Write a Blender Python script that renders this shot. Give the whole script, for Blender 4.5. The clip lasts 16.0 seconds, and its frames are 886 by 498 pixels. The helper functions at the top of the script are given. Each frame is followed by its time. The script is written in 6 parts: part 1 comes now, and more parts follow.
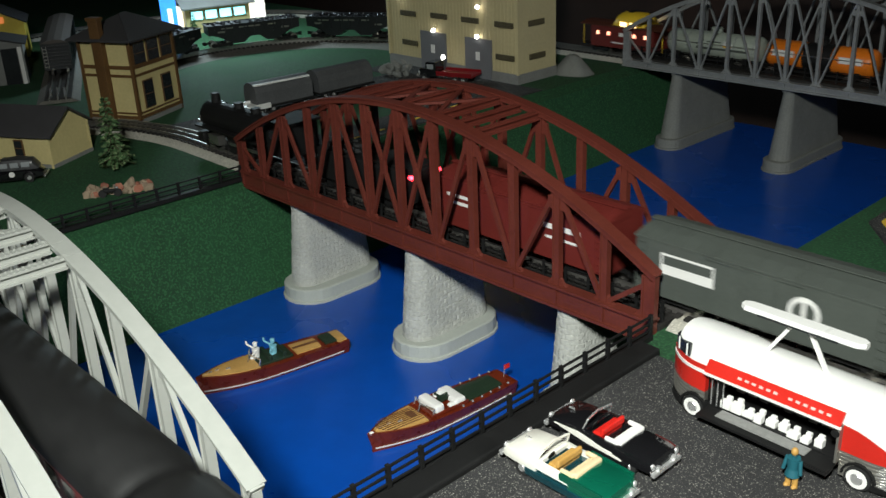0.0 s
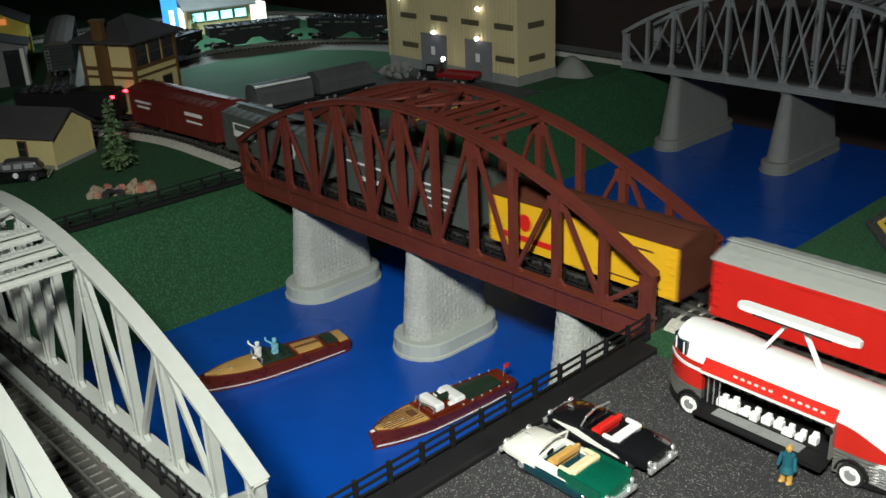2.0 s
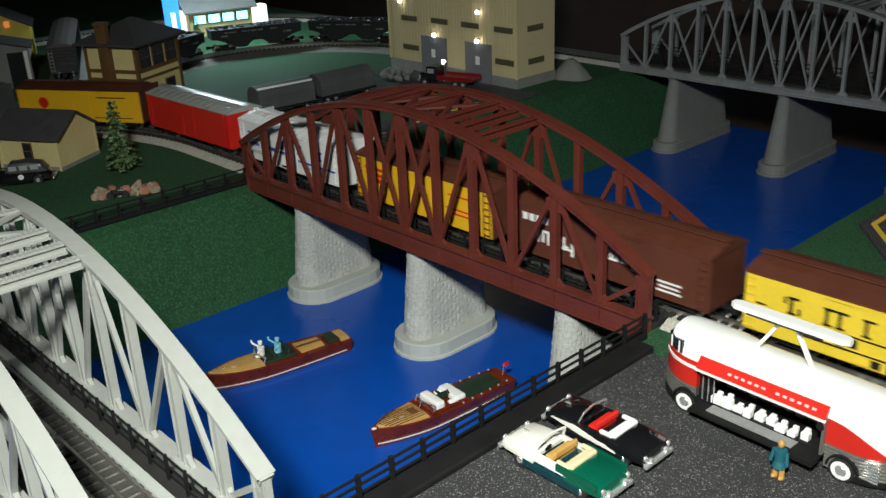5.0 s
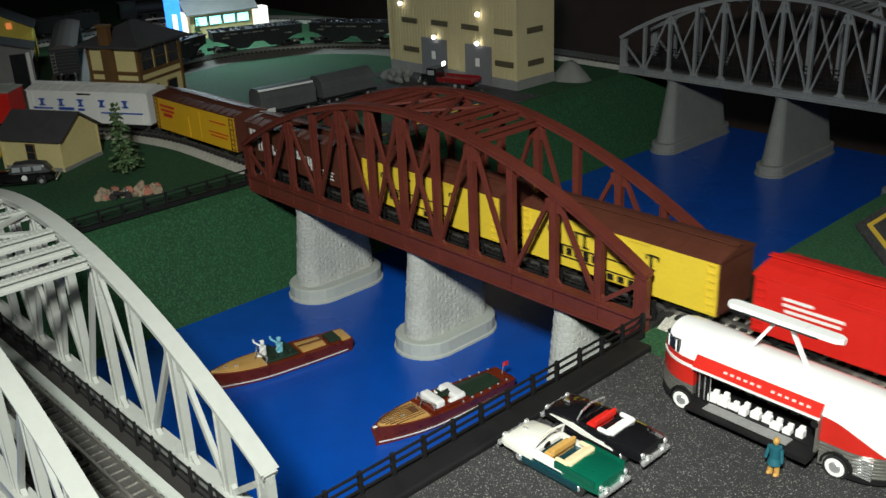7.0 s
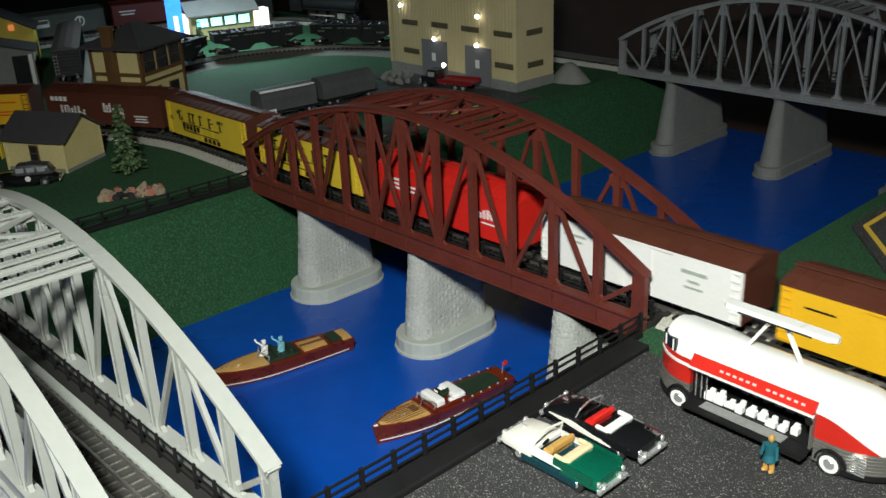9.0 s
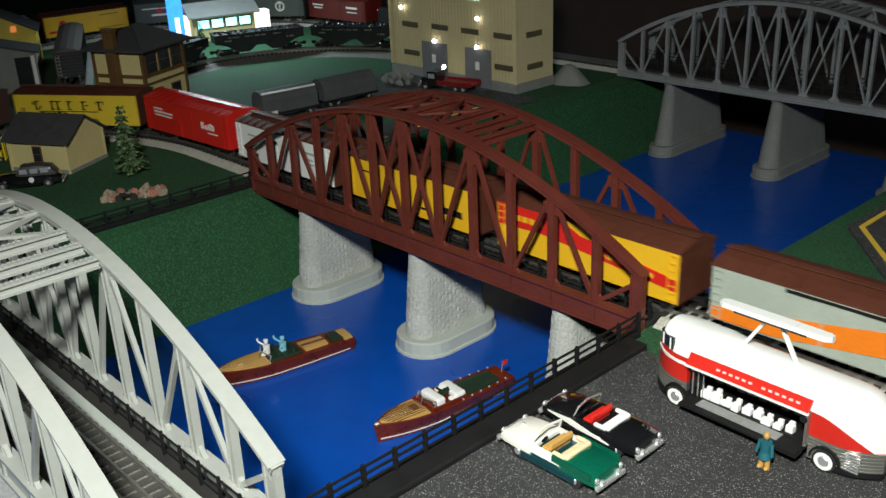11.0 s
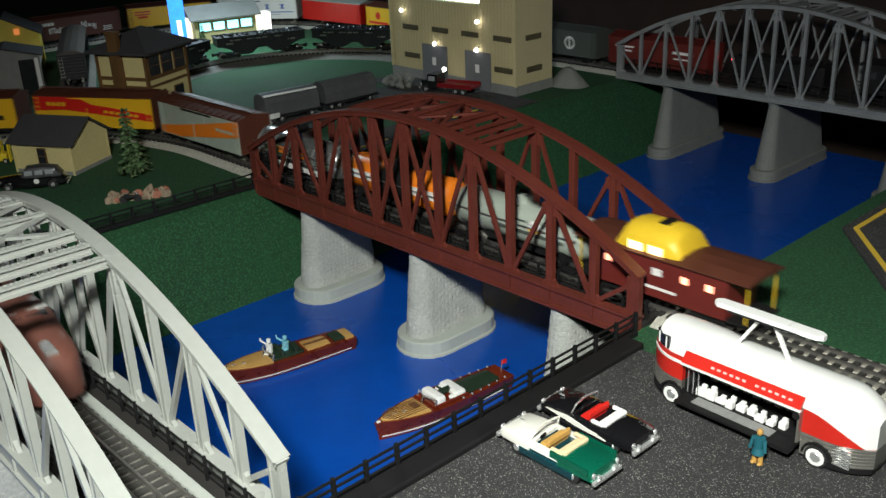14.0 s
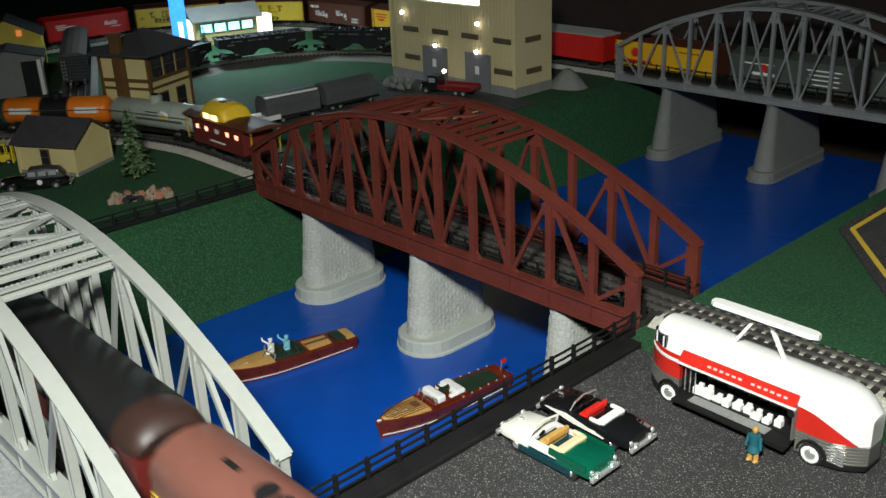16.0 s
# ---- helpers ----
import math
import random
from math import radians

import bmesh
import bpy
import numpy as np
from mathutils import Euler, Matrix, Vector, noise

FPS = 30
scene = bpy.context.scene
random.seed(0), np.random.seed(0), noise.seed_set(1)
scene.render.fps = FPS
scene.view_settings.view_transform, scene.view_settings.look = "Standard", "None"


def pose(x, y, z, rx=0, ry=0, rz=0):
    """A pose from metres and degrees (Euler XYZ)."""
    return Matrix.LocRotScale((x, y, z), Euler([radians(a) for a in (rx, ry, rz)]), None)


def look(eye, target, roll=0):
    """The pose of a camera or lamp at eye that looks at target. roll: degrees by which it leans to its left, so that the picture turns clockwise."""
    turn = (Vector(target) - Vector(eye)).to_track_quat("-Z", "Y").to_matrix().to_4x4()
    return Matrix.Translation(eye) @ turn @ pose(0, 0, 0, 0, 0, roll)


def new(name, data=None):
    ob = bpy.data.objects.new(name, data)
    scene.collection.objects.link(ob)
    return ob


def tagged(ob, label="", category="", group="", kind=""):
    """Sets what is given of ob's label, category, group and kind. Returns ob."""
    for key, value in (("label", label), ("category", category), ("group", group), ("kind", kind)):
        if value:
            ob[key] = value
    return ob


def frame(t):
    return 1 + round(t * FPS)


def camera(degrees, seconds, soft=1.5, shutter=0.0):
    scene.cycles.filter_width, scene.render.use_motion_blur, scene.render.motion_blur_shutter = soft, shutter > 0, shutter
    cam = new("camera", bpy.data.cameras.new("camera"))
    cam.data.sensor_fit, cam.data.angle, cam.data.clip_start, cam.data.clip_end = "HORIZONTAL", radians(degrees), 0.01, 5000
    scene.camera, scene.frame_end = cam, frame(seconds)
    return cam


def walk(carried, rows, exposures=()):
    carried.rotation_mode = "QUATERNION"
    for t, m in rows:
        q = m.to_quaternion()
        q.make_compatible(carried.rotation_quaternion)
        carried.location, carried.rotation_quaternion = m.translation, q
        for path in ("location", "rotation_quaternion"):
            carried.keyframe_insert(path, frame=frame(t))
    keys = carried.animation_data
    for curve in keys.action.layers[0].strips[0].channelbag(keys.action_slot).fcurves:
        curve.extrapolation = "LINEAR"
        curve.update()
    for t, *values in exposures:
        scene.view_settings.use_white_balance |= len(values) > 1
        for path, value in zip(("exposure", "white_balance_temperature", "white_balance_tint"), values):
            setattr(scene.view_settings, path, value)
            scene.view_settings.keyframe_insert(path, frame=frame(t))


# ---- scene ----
# Camera: it looks down on the layout and draws slowly back.
EYE = Vector((0.8935, -0.7495, 0.6319))
AHEAD = Vector((-0.68289, 0.62169, -0.38363))
MIDWAY = look(EYE, EYE + AHEAD, -2.519)
DRIFT = Vector((-0.000305, -0.000249, 0.006083))       # metres per second, in the camera's axes
SWAY = Vector((0.000458, -0.000116, 0.000215))         # radians per second, about the same axes
cam = camera(50.12, 16.0, soft=1.5, shutter=0.5)


def cam_row(t):
    turn = Euler(SWAY * (t - 8.0)).to_matrix().to_4x4()
    return (t, MIDWAY @ Matrix.Translation(DRIFT * (t - 8.0)) @ turn)


walk(cam, [cam_row(t) for t in (0, 2, 4, 6, 8, 10, 12, 14, 16)])

# ---- light ----
world = bpy.data.worlds.new("world")
scene.world = world
world.use_nodes = True
world.node_tree.nodes["Background"].inputs["Color"].default_value = (0.55, 0.6, 0.75, 1)
world.node_tree.nodes["Background"].inputs["Strength"].default_value = 0.004


def area_lamp(name, at, target, size, power, colour, spread=180):
    data = bpy.data.lights.new(name, "AREA")
    data.shape, data.size, data.energy, data.color, data.spread = "DISK", size, power, colour, radians(spread)
    ob = new(name, data)
    ob.matrix_world = look(at, target)
    return ob


area_lamp("ceiling_lamp_light", (0.95, -0.97, 1.05), (0.47, -0.33, 0.15), 0.14, 11.5, (0.94, 0.985, 0.93), 105)
# Weak fill added from the right; no lamp is known to hang there.
area_lamp("side_fill_light", (1.95, 0.2, 1.25), (0.15, 0.02, 0.1), 0.2, 0.12, (0.95, 0.98, 1.0), 60)
scene.view_settings.exposure = 0.0
area_lamp("station_light", (-1.47, 0.60, 0.5), (-1.33, 0.58, 0.16), 0.12, 3.0, (0.7, 0.92, 1.0))

# ---- materials ----
def mat(name, colour, rough=0.6, metal=0.0, vary=0.25, scale=40.0, bump=0.0, bump_scale=None, emit=0.0, coat=0.0, island=0.0, spec=0.5, piece=0.0):
    """A paint or plastic surface with broad stains and fine grain."""
    m = bpy.data.materials.new(name)
    m.use_nodes = True
    t = m.node_tree
    b = t.nodes["Principled BSDF"]
    b.inputs["Roughness"].default_value, b.inputs["Metallic"].default_value = rough, metal
    b.inputs["Coat Weight"].default_value = coat
    b.inputs["Specular IOR Level"].default_value = spec
    co = t.nodes.new("ShaderNodeTexCoord")
    n1, n2 = t.nodes.new("ShaderNodeTexNoise"), t.nodes.new("ShaderNodeTexNoise")
    for n, s in ((n1, scale), (n2, scale * 9)):
        n.inputs["Scale"].default_value = s
        n.inputs["Detail"].default_value = 4
        t.links.new(co.outputs["Object"], n.inputs["Vector"])
    add = t.nodes.new("ShaderNodeMath")
    add.operation = "ADD"
    t.links.new(n1.outputs["Fac"], add.inputs[0])
    t.links.new(n2.outputs["Fac"], add.inputs[1])
    last = add.outputs[0]
    for kind, amount in (("island", island), ("piece", piece)):
        if amount:
            node = t.nodes.new("ShaderNodeNewGeometry" if kind == "island" else "ShaderNodeObjectInfo")
            mul = t.nodes.new("ShaderNodeMath")
            mul.operation = "MULTIPLY_ADD"
            t.links.new(node.outputs["Random Per Island" if kind == "island" else "Random"], mul.inputs[0])
            mul.inputs[1].default_value = amount
            t.links.new(last, mul.inputs[2])
            last = mul.outputs[0]
    ramp = t.nodes.new("ShaderNodeMapRange")
    ramp.inputs["From Min"].default_value, ramp.inputs["From Max"].default_value = 0.6, 1.4 + island + piece
    ramp.inputs["To Min"].default_value, ramp.inputs["To Max"].default_value = 1 - vary, 1 + vary
    t.links.new(last, ramp.inputs["Value"])
    mix = t.nodes.new("ShaderNodeMix")
    mix.data_type, mix.blend_type = "RGBA", "MULTIPLY"
    mix.inputs["Factor"].default_value = 1
    mix.inputs["A"].default_value = (*colour, 1)
    t.links.new(ramp.outputs["Result"], mix.inputs["B"])
    t.links.new(mix.outputs["Result"], b.inputs["Base Color"])
    rr = t.nodes.new("ShaderNodeMapRange")
    rr.inputs["To Min"].default_value, rr.inputs["To Max"].default_value = max(0.02, rough - 0.1), min(1, rough + 0.12)
    t.links.new(n1.outputs["Fac"], rr.inputs["Value"])
    t.links.new(rr.outputs["Result"], b.inputs["Roughness"])
    if bump:
        n3 = t.nodes.new("ShaderNodeTexNoise")
        n3.inputs["Scale"].default_value, n3.inputs["Detail"].default_value = bump_scale or scale * 9, 3
        t.links.new(co.outputs["Object"], n3.inputs["Vector"])
        bp = t.nodes.new("ShaderNodeBump")
        bp.inputs["Strength"].default_value, bp.inputs["Distance"].default_value = bump, 0.002
        t.links.new(n3.outputs["Fac"], bp.inputs["Height"])
        t.links.new(bp.outputs["Normal"], b.inputs["Normal"])
    if emit:
        b.inputs["Emission Color"].default_value, b.inputs["Emission Strength"].default_value = (*colour, 1), emit
    return m


def speckled(name, dark, light, scale, amount, rough=0.9, bump=0.4):
    """Fibre or grit: fine random specks of two colours."""
    m = mat(name, dark, rough, vary=0.3, scale=9, bump=bump, bump_scale=scale)
    t = m.node_tree
    b = t.nodes["Principled BSDF"]
    old = b.inputs["Base Color"].links[0].from_socket
    co = [n for n in t.nodes if n.type == "TEX_COORD"][0]
    n = t.nodes.new("ShaderNodeTexNoise")
    n.inputs["Scale"].default_value, n.inputs["Detail"].default_value = scale, 2
    t.links.new(co.outputs["Object"], n.inputs["Vector"])
    r = t.nodes.new("ShaderNodeMapRange")
    r.inputs["From Min"].default_value, r.inputs["From Max"].default_value = amount, amount + 0.12
    t.links.new(n.outputs["Fac"], r.inputs["Value"])
    mix = t.nodes.new("ShaderNodeMix")
    mix.data_type = "RGBA"
    t.links.new(r.outputs["Result"], mix.inputs["Factor"])
    t.links.new(old, mix.inputs["A"])
    mix.inputs["B"].default_value = (*light, 1)
    t.links.new(mix.outputs["Result"], b.inputs["Base Color"])
    return m


M_GRASS = speckled("grass_mat", (0.010, 0.058, 0.020), (0.022, 0.105, 0.036), 300, 0.5)
M_WATER = mat("painted_water", (0.002, 0.066, 0.38), 0.27, vary=0.14, scale=3, bump=0.05, bump_scale=60)
M_ASPHALT = speckled("asphalt", (0.024, 0.024, 0.0245), (0.33, 0.315, 0.28), 780, 0.596, bump=0.6)
M_RED = mat("oxide_red_plastic", (0.12, 0.0245, 0.0155), 0.48, vary=0.22, scale=25)
M_SILVER = mat("silver_white_paint", (0.42, 0.43, 0.395), 0.3, 0.12, vary=0.06, scale=12)
M_GREY = mat("grey_painted_steel", (0.29, 0.3, 0.305), 0.36, 0.25, vary=0.2, scale=25)
M_STONE = mat("pale_stone", (0.42, 0.425, 0.395), 0.85, vary=0.2, scale=30, bump=0.6, bump_scale=330)
M_FOOTING = mat("smooth_cast_stone", (0.41, 0.43, 0.39), 0.7, vary=0.08, scale=30, bump=0.06, bump_scale=300)
M_STONE_DARK = mat("grey_concrete", (0.2, 0.205, 0.19), 0.85, vary=0.18, scale=30, bump=0.4, bump_scale=300)
M_BLACK = mat("black_plastic", (0.008, 0.008, 0.008), 0.6, vary=0.3, scale=40, spec=0.3)
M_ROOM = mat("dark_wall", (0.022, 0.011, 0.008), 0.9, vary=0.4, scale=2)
M_BALLAST = speckled("grey_ballast", (0.42, 0.4, 0.34), (0.6, 0.57, 0.49), 500, 0.5)
M_BALLAST_DARK = speckled("brown_ballast", (0.15, 0.14, 0.122), (0.24, 0.22, 0.19), 500, 0.5)
M_TIE = mat("dark_tie", (0.02, 0.018, 0.016), 0.7, vary=0.4, scale=60, piece=0.5)
M_RAIL = mat("nickel_rail", (0.45, 0.43, 0.4), 0.3, 0.9, vary=0.2, scale=40)
M_CREAM = mat("cream_siding", (0.62, 0.52, 0.24), 0.7, vary=0.1, scale=20)
M_CONC = mat("grey_base", (0.22, 0.22, 0.21), 0.8, vary=0.2, scale=30)
M_ROOF = mat("dark_roof", (0.045, 0.043, 0.045), 0.75, vary=0.25, scale=60, bump=0.3, bump_scale=500)
M_BROWN = mat("brown_trim", (0.12, 0.058, 0.016), 0.7, vary=0.25, scale=40)
M_WHITE = mat("white_paint", (0.8, 0.79, 0.76), 0.35, vary=0.06, scale=30)
M_GLASS_DARK = mat("dark_window", (0.02, 0.022, 0.025), 0.12, vary=0.2, scale=30)
M_CHROME = mat("chrome", (0.8, 0.8, 0.79), 0.25, 0.75, vary=0.08, scale=40)
M_YELLOW = mat("yellow_car_side", (0.75, 0.42, 0.015), 0.42, vary=0.08, scale=30)
M_LEMON = mat("lemon_car_side", (0.74, 0.53, 0.04), 0.42, vary=0.1, scale=30)
M_ORANGE = mat("orange_paint", (0.8, 0.2, 0.015), 0.35, vary=0.1, scale=30)
M_SCARLET = mat("scarlet_paint", (0.6, 0.018, 0.012), 0.38, vary=0.1, scale=30)
M_GREYCAR = mat("grey_green_car", (0.07, 0.08, 0.07), 0.55, vary=0.15, scale=30)
M_BOXBROWN = mat("boxcar_brown", (0.09, 0.025, 0.013), 0.55, vary=0.18, scale=30)
M_MAROON = mat("maroon_car", (0.13, 0.016, 0.012), 0.5, vary=0.18, scale=30)
M_LETTER_BLUE = mat("blue_lettering", (0.02, 0.08, 0.4), 0.5, vary=0.08)
M_PALEGREY = mat("pale_grey_green", (0.36, 0.4, 0.34), 0.4, vary=0.14, scale=30)
M_DARKBROWN = mat("dark_brown_enamel", (0.035, 0.016, 0.012), 0.45, vary=0.2, scale=25)
M_TUSCAN = mat("tuscan_loco", (0.17, 0.065, 0.048), 0.4, vary=0.12, scale=25)

# ---- building tools ----
def part(name, bm, material, parent=None, label="", smooth=False):
    me = bpy.data.meshes.new(name)
    bmesh.ops.recalc_face_normals(bm, faces=bm.faces)
    if smooth:
        for f in bm.faces:
            f.smooth = True
    bm.to_mesh(me)
    bm.free()
    if smooth:
        me.set_sharp_from_angle(angle=radians(38))
    me.materials.append(material)
    ob = new(name, me)
    if parent:
        ob.parent = parent
    if label:
        ob["label"] = label
    return ob


def thing(name, at, label, category, group="", turn=0, kind=""):
    ob = new(name)
    ob.empty_display_size = 0.02
    ob.matrix_basis = pose(at[0], at[1], at[2], 0, 0, turn)
    return tagged(ob, label, category, group, kind)


def box(bm, c, s, m=None, bevel=0.0):
    made = bmesh.ops.create_cube(bm, size=1, matrix=(m or Matrix()) @ Matrix.Translation(c) @ Matrix.Diagonal((*s, 1)))
    if bevel:
        edges = list({e for v in made["verts"] for e in v.link_edges})
        bmesh.ops.bevel(bm, geom=edges, offset=bevel, segments=2, affect="EDGES", profile=0.5)
    return bm


def boxes(*items, bevel=0.0):
    bm = bmesh.new()
    for c, s in items:
        box(bm, c, s, bevel=bevel)
    return bm


def beam(bm, p, q, w, d, up=(0, 0, 1)):
    """A bar from p to q: w wide across, d deep along up."""
    p, q, up = Vector(p), Vector(q), Vector(up)
    x = (q - p).normalized()
    y = up.cross(x).normalized()
    z = x.cross(y)
    m = Matrix((x, y, z)).transposed().to_4x4()
    m.translation = (p + q) / 2
    return box(bm, (0, 0, 0), ((q - p).length, w, d), m)


def rod(bm, p, q, r, r2=None, seg=10):
    p, q = Vector(p), Vector(q)
    m = (q - p).to_track_quat("Z", "Y").to_matrix().to_4x4()
    m.translation = (p + q) / 2
    bmesh.ops.create_cone(bm, cap_ends=True, segments=seg, radius1=r, radius2=r if r2 is None else r2, depth=(q - p).length, matrix=m)
    return bm


def ball(bm, c, s, u=10, v=7):
    bmesh.ops.create_uvsphere(bm, u_segments=u, v_segments=v, radius=1, matrix=Matrix.Translation(c) @ Matrix.Diagonal((*s, 1)))
    return bm


def loft(bm, rings, closed=True, caps=True):
    """Skin rings of equal length; caps close both ends."""
    rows = [[bm.verts.new(p) for p in r] for r in rings]
    n = len(rows[0])
    for a, b in zip(rows, rows[1:]):
        for i in range(n if closed else n - 1):
            j = (i + 1) % n
            bm.faces.new((a[i], a[j], b[j], b[i]))
    if caps:
        bm.faces.new(rows[0])
        bm.faces.new(rows[-1])
    return bm


def sheet(bm, pts, z0, z1):
    """A flat plate with the outline pts, from z0 up to z1."""
    return loft(bm, [[(x, y, z0) for x, y in pts], [(x, y, z1) for x, y in pts]])


def stadium(hx, hy, n=10):
    """Outline with round ends along y: half width hx, half length hy."""
    out = []
    for k in range(n + 1):
        a = math.pi * k / n
        out.append((hx * math.cos(a), hy - hx + hx * math.sin(a)))
    for k in range(n + 1):
        a = math.pi + math.pi * k / n
        out.append((hx * math.cos(a), -(hy - hx) + hx * math.sin(a)))
    return out


def rounded(w, z0, z1, crown, n=8):
    """Cross-section: upright sides and a rounded roof."""
    pts = [(-w / 2, z0), (-w / 2, z1 - crown)]
    for k in range(1, n):
        a = math.pi - math.pi * k / n
        pts.append((w / 2 * math.cos(a), z1 - crown + crown * math.sin(a)))
    return pts + [(w / 2, z1 - crown), (w / 2, z0)]


class Line:
    """A track line of straights and arcs; at(s) gives place and heading."""

    def __init__(self, x, y, heading, legs):
        self.segs, s = [], 0.0
        for length, radius, turn in legs:
            if radius:
                n = radians(abs(turn)) * radius
            else:
                n = length
            self.segs.append((s, n, x, y, heading, radius, turn))
            x, y, heading = self.step(x, y, heading, radius, turn, n)
            s += n
        self.total = s

    @staticmethod
    def step(x, y, h, radius, turn, d):
        if not radius:
            return x + d * math.cos(h), y + d * math.sin(h), h
        sg = 1 if turn > 0 else -1
        cx, cy = x - sg * radius * math.sin(h), y + sg * radius * math.cos(h)
        h2 = h + sg * d / radius
        return cx + sg * radius * math.sin(h2), cy - sg * radius * math.cos(h2), h2

    def at(self, s):
        s %= self.total
        for s0, n, x, y, h, radius, turn in self.segs:
            if s <= s0 + n + 1e-9:
                return self.step(x, y, h, radius, turn, s - s0)
        return self.step(x, y, h, radius, turn, n)


LOOP = Line(1.67, 0.058, math.pi, [(2.27, 0, 0), (0, 0.53, 54), (0, 0.53, -144), (0.369, 0, 0), (0, 0.53, -90), (3.1276, 0, 0), (0, 0.496, -180)])
FRONT = Line(-1.0, -0.5175, 0, [(3.8, 0, 0), (0, 0.5, -180), (3.8, 0, 0), (0, 0.5, -180)])
G = 0.1606      # table top
HB = 0.1506     # underside of the bridges
RAIL = 0.174    # rail head
SPAN, WIDE, POST = 0.762, 0.117, 0.0755

# ---- ground, river, room ----
def ground():
    bm = bmesh.new()
    prof = [(-3.4, G), (-0.385, G), (-0.36, G - 0.012), (-0.302, -0.004), (-0.302, -0.03), (0.36, -0.03), (0.372, G - 0.01), (0.38, G), (4.0, G), (4.0, -0.1), (-3.4, -0.1)]
    loft(bm, [[(x, y, z) for x, z in prof] for y in (-2.4, -1.0, 0.0, 1.0, 1.112)])
    tagged(part("ground", bm, M_GRASS), "green grass-mat layout table with a river cut", "ground", kind="structure")
    tagged(part("water", boxes(((0.03, -0.57, -0.002), (0.668, 3.64, 0.004))), M_WATER), "glossy bright blue painted river", "water", kind="structure")
    tagged(part("trim", boxes(((0.03, 1.184, -0.0525), (0.74, 0.14, 0.095))), M_ROOM), "dark table edge carrying the end of the river", "table edge", kind="structure")
    bm = boxes(((0.86, -0.55, G + 0.002), (0.93, 1.02, 0.004)))
    tagged(part("pavement", bm, M_ASPHALT), "dark grey speckled parking lot", "pavement", kind="structure")
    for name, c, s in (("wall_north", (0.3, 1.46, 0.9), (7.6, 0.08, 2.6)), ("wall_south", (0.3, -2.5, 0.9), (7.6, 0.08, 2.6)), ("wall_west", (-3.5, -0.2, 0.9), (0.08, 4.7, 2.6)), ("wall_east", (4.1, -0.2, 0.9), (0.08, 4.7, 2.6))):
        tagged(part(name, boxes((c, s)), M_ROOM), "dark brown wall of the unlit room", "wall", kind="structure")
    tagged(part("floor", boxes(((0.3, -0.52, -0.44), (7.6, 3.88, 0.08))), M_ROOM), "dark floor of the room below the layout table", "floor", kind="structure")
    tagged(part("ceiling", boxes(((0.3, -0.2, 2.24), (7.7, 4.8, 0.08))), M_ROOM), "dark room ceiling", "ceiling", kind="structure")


ground()


# ---- bridges ----
def arch(x):
    return POST + 0.1125 * (1 - (x / (SPAN / 2)) ** 2)


